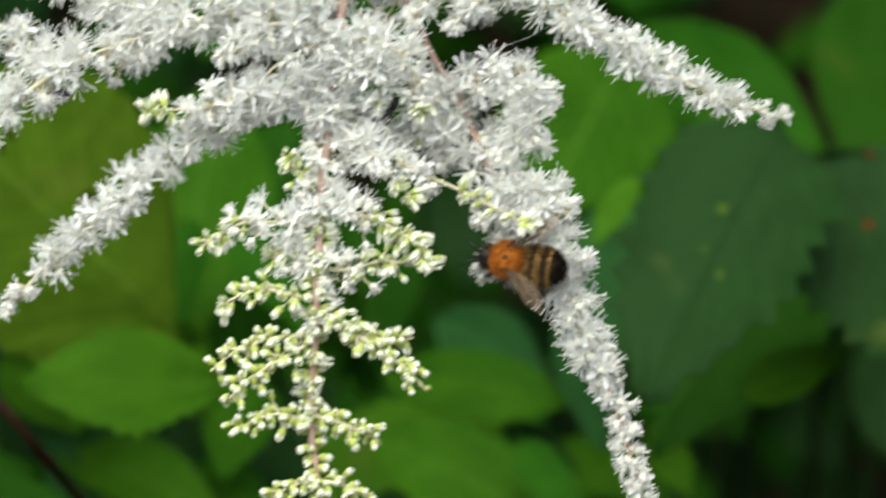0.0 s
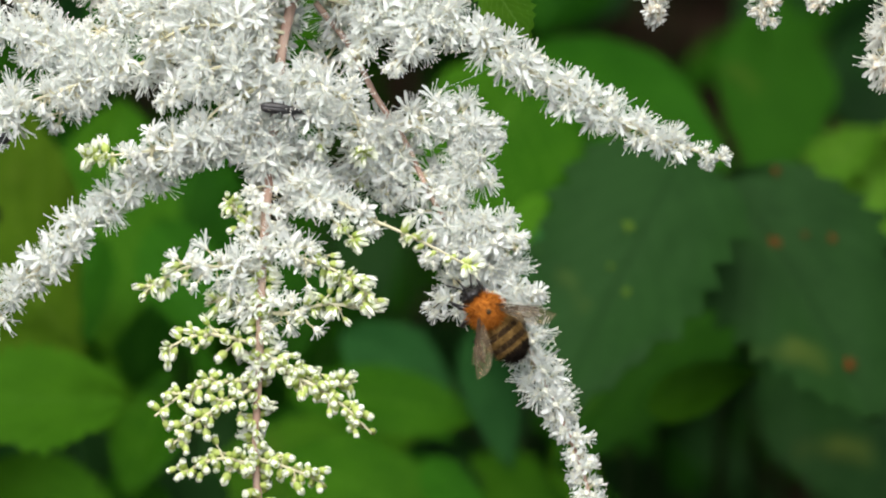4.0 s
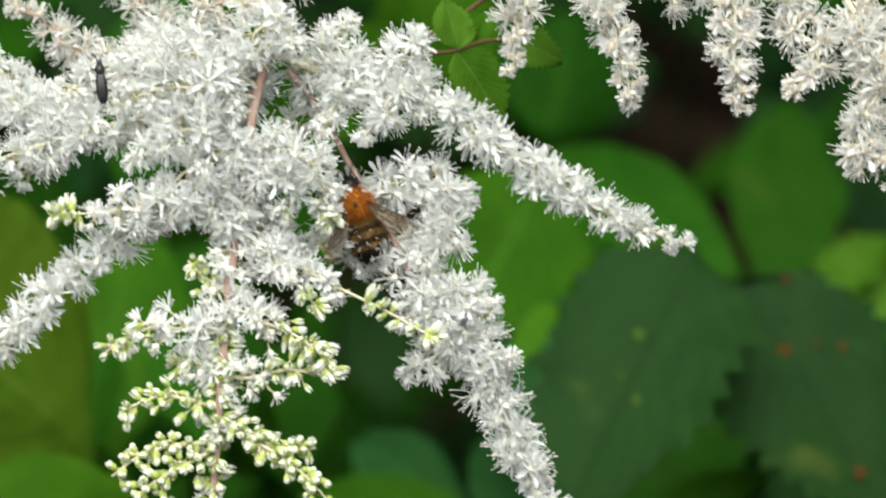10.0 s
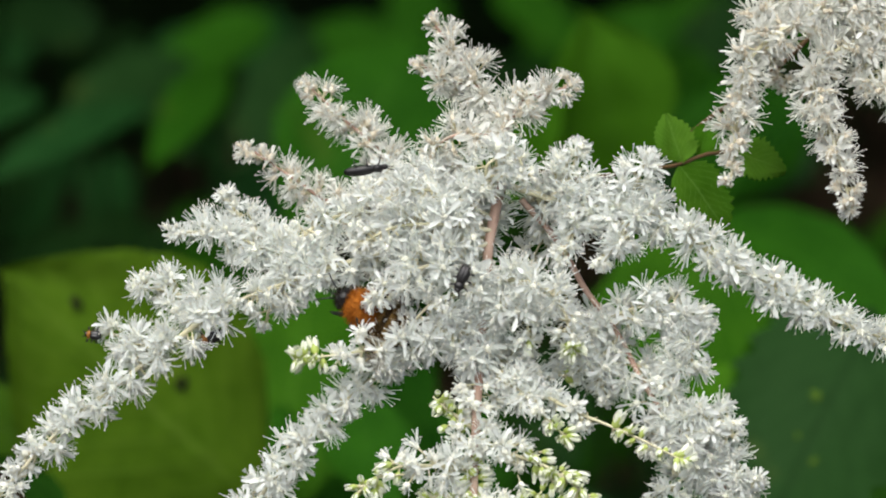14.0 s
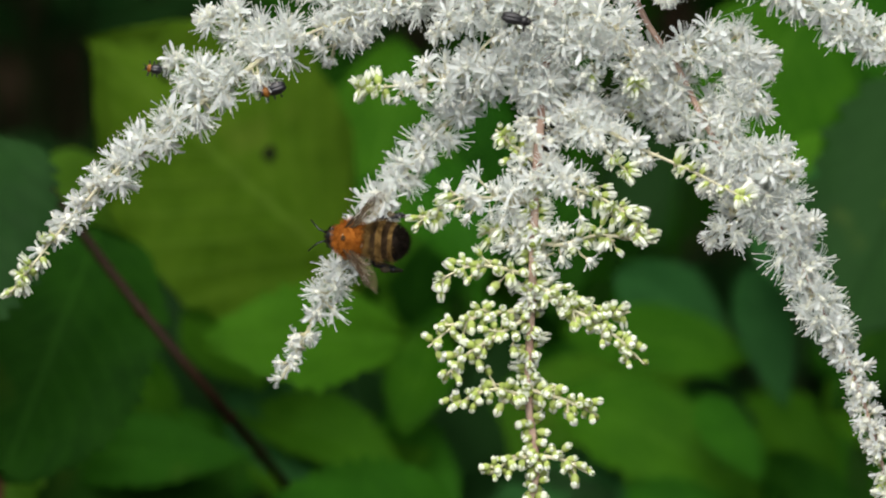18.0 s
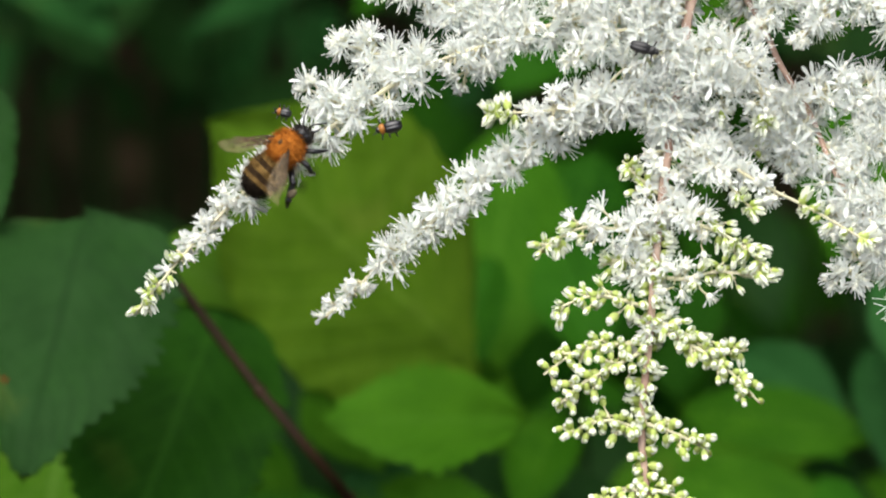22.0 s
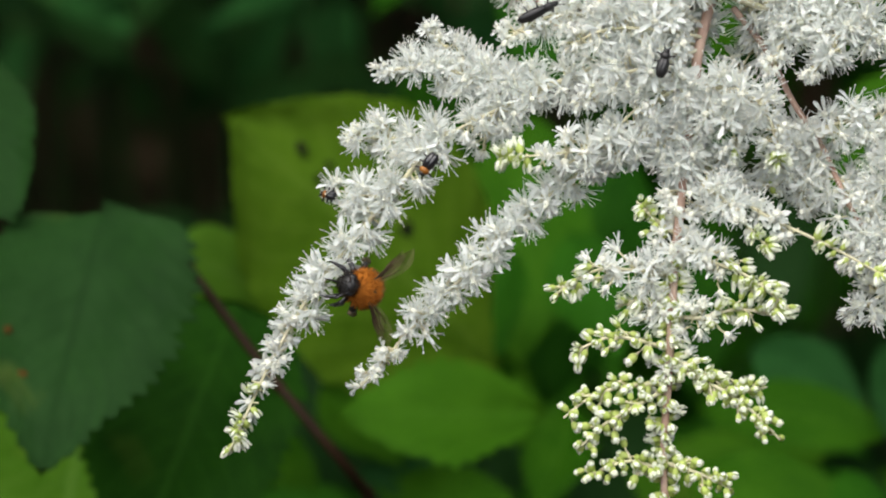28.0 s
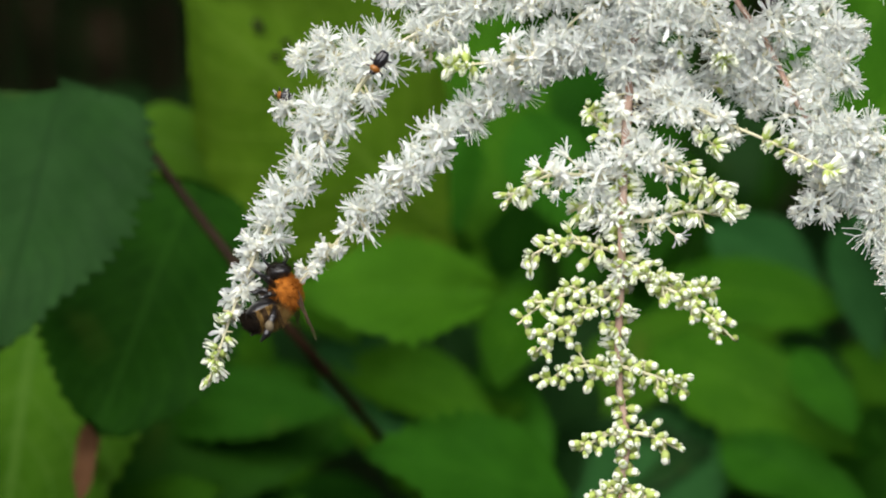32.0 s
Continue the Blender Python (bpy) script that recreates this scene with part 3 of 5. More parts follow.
def flower_head():
    head = new("flower_head")
    tagged(head, "drooping feathery white astilbe flower head, yellow-green buds at tip", "flower", "astilbe flower heads")
    s = Shape()
    axis = [(46, -166, 0), (20, -80, 0), (0, 0, -1), (-8, 60, -2), (-22, 170, -3), (-35, 300, -4), (-45, 420, -5), (-52, 560, -5), (-62, 740, -4), (-50, 860, -3), (-60, 930, -3), (-70, 1030, -2), (-52, 1090, -2), (-36, 1106, -2)]
    line = smooth_line([local(*p) for p in axis], 0.0015)
    n = len(line)
    s.tube(line, [(0.8 - 0.36 * i / n) * MM for i in range(n)], 10)
    piece("main_stem", s.mesh("main_stem", [RED_STALK]), head, None, "reddish hanging main stem")
    s = Shape()
    trunk = [(40, -150, 0), (80, -128, 1), (156, -112, 7), (266, -126, 14), (330, -165, 18), (400, -212, 21), (620, -380, 28), (1000, -800, 40), (1700, -900, 60), (2600, 600, 80), (2900, 4000, 160), (2900, 9000, 240), (2900, 11600, 300)]
    line = smooth_line([local(*p) for p in trunk], 0.004)
    s.tube(line, [(0.3 + 1.5 * i / len(line)) * MM for i in range(len(line))], 8)
    piece("flower_stalk", s.mesh("flower_stalk", [BROWN_STALK]), head, None, "reddish brown arching flower stalk")
    return head


HEAD = flower_head()
# upper side branches
LONG_BRANCH = branch(HEAD, [(-30, 20, 2), (-150, 5, 1), (-264, 28, 0), (-380, 62, -1), (-470, 92, -2)], 0.5, 1.15, 2.3, 1.1, 1.0, True, label="long drooping branch thick with open white flowers")
LONG_END = branch(HEAD, [(-470, 92, -2), (-534, 132, -2), (-664, 222, -2), (-764, 295, -2), (-864, 392, -2), (-978, 525, -2)], 0.4, 1.0, 1.9, 0.84, 1.0, True, tuft=0.15, label="drooping end of the long flower branch, in bud at its tip")
LEFT_BRANCH = branch(HEAD, [(-50, 160, -2), (-140, 185, -2), (-230, 240, -3), (-315, 310, -3), (-400, 400, -3), (-490, 495, -3), (-588, 610, -3)], 0.45, 0.98, 2.3, 1.05, 1.0, True, tuft=0.15, label="drooping branch covered with open white flowers")
RIGHT_BRANCH = branch(HEAD, [(60, -75, 2), (125, 0, 4), (172, 85, 4), (228, 165, 4), (282, 270, 3), (345, 350, 2), (430, 470, 1), (490, 590, 0), (545, 700, 0), (585, 810, 0), (612, 905, 0)], 0.5, 1.15, 2.1, 0.96, 1.0, True, RED_STALK, 0.28, "long arching branch with open white flowers")
RIGHT_TOP = branch(HEAD, [(40, -100, 1), (110, -75, 1), (200, -55, 0), (300, -35, -1), (405, 34, -1), (525, 107, -1), (645, 168, -1), (772, 216, -1)], 0.5, 1.0, 2.2, 1.1, 1.0, True, TAN_STALK, 0.12, tuft=0.12)
# parts of the long and right branches
sides = [
    (LONG_BRANCH, [(-300, 25, 0), (-380, 0, 2), (-480, -40, 3), (-555, -42, 4)]),
    (LONG_END, [(-480, 95, 0), (-550, 70, 2), (-628, 46, 3)]),
    (LONG_END, [(-590, 170, -2), (-640, 148, 0), (-680, 130, 1)]),
    (LONG_BRANCH, [(-370, 60, 0), (-392, 95, 1), (-402, 122, 2)]),
    (LONG_BRANCH, [(-330, 40, 0), (-400, -20, 4), (-440, -65, 5), (-465, -100, 5)]),
    (RIGHT_BRANCH, [(210, 140, 4), (265, 120, 2), (330, 122, 1), (388, 152, 1)]),
    (RIGHT_BRANCH, [(330, 122, 1), (362, 190, 1), (335, 240, 1), (305, 262, 1)]),
    (RIGHT_BRANCH, [(200, 130, 4), (165, 175, 4), (150, 230, 4)]),
    (RIGHT_BRANCH, [(230, 170, 4), (195, 220, 4), (205, 275, 4)]),
    (RIGHT_BRANCH, [(300, 300, 3), (365, 312, 0), (425, 328, -1)]),
    (RIGHT_BRANCH, [(320, 325, 2), (380, 345, -1), (435, 348, -1)]),
    (RIGHT_BRANCH, [(340, 340, 2), (308, 352, 1), (280, 364, 1)]),
    (RIGHT_BRANCH, [(390, 395, 2), (340, 425, 1), (292, 460, 1)]),
    (RIGHT_BRANCH, [(395, 410, 2), (435, 412, 0), (462, 432, -1)]),
]
for mother, pts in sides:
    ob = branch(HEAD, pts, 0.32, 1.25, 2.6, 1.1, 1.0)
    inverse = Matrix.Translation(-mother.matrix_basis.translation)
    kids = list(ob.children)
    for kid in kids:
        kid.parent = mother
        kid.matrix_basis = inverse @ ob.matrix_basis
    ob.parent = mother
    ob.matrix_basis = inverse @ ob.matrix_basis
    ob.name = "side_branch"
for pts in (
    [(120, -72, 1), (150, -115, 2), (165, -165, 2)],
    [(230, -50, 0), (265, -95, 0), (285, -135, -1)],
    [(180, -55, 1), (150, -20, -1), (130, 30, -2)],
    [(250, -45, 0), (235, 0, -2), (200, 40, -2)],
    [(90, -75, 2), (100, -20, 6), (70, 40, 8)],
):
    branch(HEAD, pts, 0.3, 1.3, 2.8, 1.1, 1.0)
# crowded middle
for pts in (
    [(10, -40, 0), (-60, -80, -4), (-120, -95, -6), (-180, -80, -7)],
    [(15, -60, 0), (0, -130, -4), (50, -150, -5), (70, -110, -6)],
    [(5, -20, -1), (-70, -30, -6), (-160, -30, -8), (-230, 0, -8)],
    [(0, 0, -1), (-60, 30, -6), (-140, 50, -8), (-210, 100, -8)],
    [(0, 10, 0), (-40, -90, 5), (-150, -130, 6), (-230, -90, 6)],
    [(-5, 40, -1), (-50, 80, -6), (-110, 110, -7), (-150, 150, -6)],
    [(10, -30, 1), (-100, -60, 3), (-260, -60, 2), (-340, -20, 0)],
):
    branch(HEAD, pts, 0.35, 1.4, 2.5, 1.1, 1.0)
branch(HEAD, [(-8, 70, -2), (40, 72, -6), (90, 85, -8), (122, 125, -8), (140, 195, -7)], 0.35, 1.2, 2.8, 0.92)
branch(HEAD, [(-12, 100, -2), (20, 110, -5), (55, 135, -6), (65, 175, -5)], 0.3, 1.1, 2.5, 1.0)
branch(HEAD, [(-20, 150, -3), (-120, 160, -6), (-230, 185, -7), (-345, 195, -7)], 0.35, 1.25, 2.6, 0.84)
branch(HEAD, [(-20, 180, -2), (30, 220, 0), (90, 240, 2), (130, 240, 3)], 0.3, 1.2, 2.2, 0.95)
# rear branches that stand up
for pts in (
    [(20, -90, 3), (-90, -80, 8), (-261, -84, 12), (-350, -140, 13), (-432, -200, 13)],
    [(30, -130, 3), (-80, -110, 9), (-151, -130, 13), (-201, -194, 14), (-250, -240, 15), (-318, -310, 15)],
    [(46, -166, 2), (20, -230, 5), (-5, -280, 6), (-70, -300, 7), (-110, -330, 7)],
    [(34, -190, 2), (70, -250, 3), (110, -260, 2), (155, -272, 1)],
    [(40, -160, 2), (0, -190, 1), (-60, -190, 0), (-90, -170, 0)],
    [(-5, -280, 6), (-40, -340, 8), (-80, -400, 9)],
):
    branch(HEAD, pts, 0.4, 1.15, 1.7, 1.15, 1.0, False, RED_STALK, 0.18, tuft=0.5, aged=True)
# lower side branches, going into bud towards the tip
lower = (
    ([(-40, 330, -4), (-90, 290, -5), (-110, 270, -5)], 0.2, 1.8),
    ([(-45, 400, -5), (-110, 392, -7), (-180, 392, -8), (-255, 436, -8)], 0.55, 2.1),
    ([(-38, 345, -5), (20, 375, -7), (90, 405, -8), (160, 462, -8)], 0.42, 2.0),
    ([(-48, 470, -5), (0, 470, -7), (70, 455, -7), (150, 468, -8)], 0.4, 1.9),
    ([(-50, 480, -4), (-100, 440, -6), (-140, 450, -6)], 0.5, 1.9),
    ([(-52, 530, -5), (-110, 508, -7), (-160, 505, -7), (-220, 530, -7)], 0.12, 1.9),
    ([(-56, 590, -5), (-130, 590, -7), (-190, 610, -8), (-236, 645, -8)], 0.05, 1.9),
    ([(-56, 600, -5), (-120, 630, -8), (-170, 660, -8), (-205, 695, -8)], 0.05, 1.9),
    ([(-48, 545, -5), (10, 570, -7), (70, 598, -8), (120, 590, -8)], 0.1, 1.9),
    ([(-50, 560, -5), (30, 590, -8), (90, 630, -9), (142, 682, -9)], 0.05, 2.0),
    ([(-60, 745, -4), (-110, 722, -6), (-150, 728, -7), (-195, 752, -7)], 0.0, 2.0),
    ([(-58, 730, -4), (-20, 735, -6), (20, 750, -7), (58, 770, -7)], 0.0, 2.2),
    ([(-54, 850, -3), (-90, 845, -5), (-135, 872, -5)], 0.0, 2.4),
    ([(-50, 845, -3), (0, 850, -5), (42, 874, -5)], 0.0, 2.2),
    ([(-60, 950, -3), (-90, 945, -4), (-115, 965, -4)], 0.0, 2.6),
    ([(-58, 945, -3), (-30, 955, -4), (10, 975, -4)], 0.0, 2.6),
    ([(-40, 1100, -2), (10, 1085, -3), (50, 1050, -3), (94, 1036, -3)], 0.0, 2.6),
    ([(-55, 1000, -2), (-85, 1010, -3), (-95, 1040, -3)], 0.0, 2.6),
)
for pts, open_to, many in lower:
    if pts[0][1] > 430:
        pts = [pts[0]] + [(x, y + 5, deep) for x, y, deep in pts[1:]]
    reach = sum(math.hypot(q[0] - p[0], q[1] - p[1]) for p, q in zip(pts, pts[1:])) * UNIT / MM
    branch(HEAD, pts, 0.34, 0.95, many * 1.8, open_to, 0.88, True, twigs=max(2, int(reach / 2.7)))
branch(HEAD, [(-22, 215, -3), (60, 262, -6), (140, 308, -8), (230, 350, -8), (325, 402, -7)], 0.34, 0.7, 1.15, 0.62, 0.95, True)
branch(HEAD, [(20, 240, -6), (60, 285, -8), (95, 325, -9), (118, 350, -9)], 0.3, 0.8, 2.0, 0.7, 0.9, True)
# flowers seated on the main stem itself
branch(HEAD, [(-8, 60, -2), (-22, 170, -3), (-35, 300, -4), (-45, 420, -5), (-52, 560, -5), (-60, 700, -4)], 0.4, 1.5, 3.3, 0.5, 0.95, False, RED_STALK)
branch(HEAD, [(-60, 700, -4), (-62, 740, -4), (-50, 860, -3), (-60, 930, -3), (-70, 1030, -2), (-52, 1090, -2), (-36, 1106, -2)], 0.3, 1.0, 2.0, 0.0, 0.9, True, RED_STALK)


def neighbour_head():
    head = new("flower_head")
    tagged(head, "second white astilbe flower head hanging from an arching stalk", "flower", "astilbe flower heads")
    s = Shape()
    line = smooth_line([local(*p) for p in [(760, -520, 10), (900, -360, 10), (1000, -300, 10), (1120, -260, 10), (1300, -300, 12), (1800, -200, 20), (2600, 900, 60), (2900, 4000, 160), (2950, 9000, 240), (2950, 11600, 300)]], 0.004)
    s.tube(line, [(0.6 + 1.4 * i / len(line)) * MM for i in range(len(line))], 8)
    piece("flower_stalk", s.mesh("flower_stalk", [BROWN_STALK]), head)
    for pts, open_to in (
        ([(800, -470, 10), (640, -420, 6), (500, -330, 4), (470, -220, 4), (455, -105, 4)], 1.1),
        ([(850, -420, 10), (740, -380, 8), (610, -300, 5), (640, -170, 4), (670, -50, 4)], 1.1),
        ([(760, -520, 10), (700, -330, 8), (760, -250, 6), (850, -300, 6)], 1.1),
        ([(900, -360, 8), (860, -250, 5), (850, -140, 3), (862, -45, 3)], 1.1),
        ([(950, -330, 8), (960, -200, 5), (1000, -130, 3), (960, -70, 3)], 1.1),
        ([(1020, -300, 8), (1085, -180, 4), (1115, -90, 3), (1075, -15, 2), (1085, 40, 2), (1150, 65, 2), (1210, 125, 2), (1265, 180, 2), (1330, 260, 2)], 0.8),
        ([(1060, -180, 4), (1120, -120, 2), (1160, -60, 1)], 1.1),
        ([(850, -420, 10), (560, -440, 12), (520, -380, 12), (560, -280, 12)], 1.1),
        ([(1120, -260, 10), (1200, -160, 8), (1290, -60, 6), (1350, 60, 6)], 1.0),
    ):
        branch(head, pts, 0.4, 1.15, 2.1, open_to, 1.0, True, TAN_STALK, 0.12, aged=True)
    return head


NEIGHBOUR = neighbour_head()


# ---- leaves ----
def leaf_shape(long, wide, rnd, teeth=26, tooth=0.06, full=0.42, cup=0.12, droop=0.15, power=0.75):
    """A toothed leaf along +X with its face to +Z, folded a little at the midrib, with raised fields between the veins."""
    s = Shape()
    na, nb = 2 * teeth, 14
    rows, uvs = [], []
    wave, wild = rnd.uniform(0, 6.28), rnd.uniform(0, 50)
    for i in range(na + 1):
        u = i / na
        form = math.sin(math.pi * u ** (math.log(0.5) / math.log(full))) ** power if 0 < u < 1 else 0.0
        form *= 1 - 0.25 * max(0, u - 0.75) / 0.25
        edge = wide / 2 * form * (1 + (tooth if i % 2 else -tooth) * (1 if 0.05 < u < 0.97 else 0))
        row, uv = [], []
        for k in range(nb + 1):
            v = 2 * k / nb - 1
            y = v * edge * (1 + 0.2 * noise.noise((u * 3.1, wild, 1.0 if v > 0 else 9.0)) + (0.05 + tooth) * noise.noise((u * 17.0, wild, 2.0 if v > 0 else 7.0)) * (1 if u > 0.04 else 0))
            x = long * (u + (0.25 * tooth if i % 2 else 0.0) * abs(v))
            z = cup * wide * abs(v) * form * 0.5 - droop * long * u * u
            z += 0.016 * wide * math.sin((u * 9 - abs(v) * 3.2) * 2 * math.pi) * (1 - abs(v) ** 4)
            z += 0.05 * wide * noise.noise((u * 2.6, v * 1.7, wild))
            z += 0.045 * wide * math.sin(u * 5 + wave + v * 2.2) * abs(v)
            row.append((x, y, z))
            uv.append((u, k / nb))
        rows.append(row)
        uvs += uv
    s.strip(rows)
    under = [[(x, y, z - 0.0004) for x, y, z in r] for r in rows]
    s.strip([list(reversed(r)) for r in under])
    s.uv = uvs + [w for i in range(na + 1) for w in reversed(uvs[i * (nb + 1):(i + 1) * (nb + 1)])]
    return s


class Plant:
    """One plant: leaves on stalks that meet in a crown on the ground."""

    def __init__(self, name, label, category, root, seed):
        self.ob, self.root, self.rnd = new(name), Vector(root), random.Random(seed)
        self.ob.location = self.root
        tagged(self.ob, label, category)

    def leaf(self, base, tip, wide, mat, lean=0.0, label="", **form):
        """base, tip: (across, down, reach); wide: in bearing units; lean: degrees about its length."""
        a, b = spot(*base), spot(*tip)
        mid = (a + b) / 2
        axis = b - a
        w = wide * (mid - EYE).length / UNITS
        face = (EYE - mid).normalized() * 0.75 + Vector((0, 0, 0.6))
        x = axis.normalized()
        z = (face - x * face.dot(x)).normalized()
        z = Matrix.Rotation(radians(lean), 3, x) @ z
        y = z.cross(x)
        s = leaf_shape(axis.length, w, self.rnd, **form)
        m = Matrix((x, y, z)).transposed().to_4x4()
        m.translation = a - self.root
        ob = piece("leaf", s.mesh("leaf", [mat]), self.ob, m, label)
        back = (mid - EYE).normalized()
        hidden = a + x * 0.02 + back * 0.35
        low = Vector((hidden.x, hidden.y + 0.05, 0.12))
        path = [a + x * 0.006 - z * 0.001, a + x * 0.01 - z * 0.004 + back * 0.012, a + x * 0.014 + back * 0.09, hidden, low, self.root]
        t = Shape()
        line = smooth_line([p - self.root for p in path[:4]], 0.02)
        for p, q in zip(path[3:], path[4:]):
            line += [p.lerp(q, k / 6) - self.root for k in range(1, 7)]
        t.tube(line, [0.0008 + 0.0012 * i / len(line) for i in range(len(line))], 6)
        piece("leaf_stalk", t.mesh("leaf_stalk", [GREEN_STALK]), self.ob)
        return ob

    def mark(self, leaf, across, down, size, mat, name="rust_spot", label="rusty brown spot"):
        """An uneven spot on a leaf's face at a bearing."""
        m = Matrix.Translation(self.root) @ leaf.matrix_basis
        inv = m.inverted()
        e = inv @ EYE
        d = (inv @ spot(across, down, 1.0)) - e
        p = e - d * (e.z / d.z)
        best = min(leaf.data.vertices, key=lambda v: (v.co.x - p.x) ** 2 + (v.co.y - p.y) ** 2 - v.co.z * 1e-6)
        r = size * REACH * 1.3 / UNITS
        s = Shape()
        n = 14
        rim = [r * self.rnd.uniform(0.6, 1.15) for k in range(n)]
        s.v = [Vector((0, 0, 0.0009))] + [Vector((math.cos(k * 6.283 / n) * rim[k], math.sin(k * 6.283 / n) * rim[k], 0.0004)) for k in range(n)]
        s.f = [(0, 1 + k, 1 + (k + 1) % n) for k in range(n)]
        s.m = [0] * n
        ob = piece(name, s.mesh(name, [mat]), leaf, None, label)
        normal = best.normal if best.normal.z > 0 else -best.normal
        mm = normal.to_track_quat("Z", "Y").to_matrix().to_4x4()
        mm.translation = best.co
        ob.matrix_basis = mm
        return ob


def root_at(across, reach):
    p = spot(across, -200, reach)
    return (p.x, p.y, 0.0)


def shrubs():
    p = Plant("dark_leaved_shrub", "shrub with large dark green toothed leaves speckled with rust", "shrub", root_at(450, 1.75), 11)
    r1 = p.leaf((385, -465, 0.93), (140, -28, 0.9), 345, LEAF_DARK, 4, teeth=10, tooth=0.09, full=0.4, power=0.6)
    r2 = p.leaf((458, -410, 0.94), (735, -8, 0.92), 350, LEAF_DARK, -6, teeth=12, tooth=0.08, full=0.4, power=0.6)
    p.mark(r1, 282, -312, 11, PALE_SPOT, "bleached_spot", "bleached yellow-green spot")
    p.mark(r1, 265, -215, 9, PALE_SPOT, "bleached_spot", "bleached yellow-green spot")
    p.mark(r1, 250, -260, 6, PALE_SPOT, "bleached_spot", "bleached yellow-green spot")
    p.mark(r2, 527, -297, 13, RUST)
    p.mark(r2, 640, -300, 9, RUST)
    p.mark(r2, 545, -395, 8, RUST)
    p.mark(r2, 665, -97, 13, RUST)
    p.mark(r2, 470, -350, 12, RUST)
    p.mark(r2, 600, -300, 6, RUST)
    p.leaf((560, -170, 1.12), (868, 248, 1.08), 340, LEAF_DARK, 6, teeth=20, tooth=0.04)
    p.leaf((800, -120, 1.03), (930, 330, 1.0), 260, LEAF_DARK, 10, teeth=20, tooth=0.04)
    p.leaf((445, -195, 0.99), (165, 65, 0.96), 210, LEAF_DEEP, teeth=16, tooth=0.05)
    p.leaf((388, -285, 1.03), (452, -175, 1.02), 80, LEAF_LIGHT, teeth=12, tooth=0.04)
    p.leaf((310, 5, 0.95), (492, -72, 0.94), 105, LEAF_LIGHT, teeth=16, tooth=0.03)

    p = Plant("pale_leaved_plant", "plant with pale yellow-green lobed leaves", "plant", root_at(800, 1.75), 12)
    for tip, wide in (((612, -418), 105), ((700, -322), 130), ((805, -292), 150), ((885, -385), 140), ((860, -520), 120)):
        p.leaf((722, -492, 1.06), (*tip, 1.04), wide, LEAF_LIME, p.rnd.uniform(-12, 12), teeth=6, tooth=0.22, full=0.55)
    p.leaf((960, -660, 1.1), (820, -480, 1.08), 210, LEAF_LIGHT, teeth=9, tooth=0.14)
    p.leaf((950, -420, 1.1), (860, -150, 1.08), 240, LEAF_MID, teeth=12, tooth=0.1)

    p = Plant("round_leaved_plant", "plant with rounded green leaves in soft shade", "plant", root_at(200, 1.8), 13)
    p.leaf((120, -620, 1.04), (-50, -320, 1.02), 300, LEAF_LIGHT, teeth=30, tooth=0.012, full=0.5)
    p.leaf((110, -640, 1.1), (440, -465, 1.06), 190, LEAF_MID, teeth=30, tooth=0.012, full=0.5)
    # These two carry their shade in a deeper leaf colour.
    p.leaf((545, -735, 1.18), (530, -440, 1.12), 200, LEAF_DEEP, teeth=30, tooth=0.012, full=0.5)
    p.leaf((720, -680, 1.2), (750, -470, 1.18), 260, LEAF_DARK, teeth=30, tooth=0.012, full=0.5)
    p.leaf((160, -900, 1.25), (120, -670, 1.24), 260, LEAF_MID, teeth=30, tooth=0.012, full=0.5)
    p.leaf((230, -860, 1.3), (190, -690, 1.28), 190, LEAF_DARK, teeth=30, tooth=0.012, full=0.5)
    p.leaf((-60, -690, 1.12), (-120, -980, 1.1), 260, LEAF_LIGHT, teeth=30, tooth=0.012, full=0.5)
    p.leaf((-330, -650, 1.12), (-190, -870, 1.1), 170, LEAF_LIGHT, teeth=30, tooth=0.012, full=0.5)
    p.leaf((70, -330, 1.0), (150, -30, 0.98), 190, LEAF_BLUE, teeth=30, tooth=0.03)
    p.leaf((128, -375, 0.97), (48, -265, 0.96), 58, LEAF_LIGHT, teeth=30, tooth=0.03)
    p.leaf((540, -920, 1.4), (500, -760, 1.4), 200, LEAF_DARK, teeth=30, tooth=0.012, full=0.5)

    p = Plant("broad_leaved_plant", "plant with broad light green leaves eaten by insects", "plant", root_at(-700, 1.8), 14)
    h = p.leaf((-690, -100, 0.96), (-1150, -540, 0.925), 530, LEAF_YELLOW, -4, teeth=30, tooth=0.008, full=0.5, droop=0.04, cup=0.05)
    p.leaf((-1020, -190, 0.97), (-1245, -318, 0.945), 190, LEAF_LIME, teeth=30, tooth=0.02, full=0.5)
    p.mark(h, -860, -331, 17, HOLE, "eaten_hole", "dark eaten spot")
    p.mark(h, -1025, -488, 15, HOLE, "eaten_hole", "dark eaten spot")
    p.mark(h, -1000, -420, 13, HOLE, "eaten_hole", "dark eaten spot")
    p.mark(h, -985, -440, 10, HOLE, "eaten_hole", "dark eaten spot")
    p.leaf((-610, -540, 1.05), (-700, -80, 1.02), 250, LEAF_LIGHT, teeth=30, tooth=0.012, full=0.5)
    p.leaf((-470, -490, 1.08), (-610, -60, 1.06), 300, LEAF_MID, teeth=30, tooth=0.012, full=0.5)
    p.leaf((-600, -10, 0.925), (-940, -25, 0.905), 190, LEAF_LIGHT, -10, teeth=11, tooth=0.06, full=0.5)
    p.leaf((-330, -30, 1.02), (5, 0, 1.0), 140, LEAF_LIGHT, teeth=26, tooth=0.012, full=0.5)
    p.leaf((-50, 80, 1.07), (-500, 190, 1.05), 280, LEAF_LIGHT, teeth=26, tooth=0.012, full=0.5)
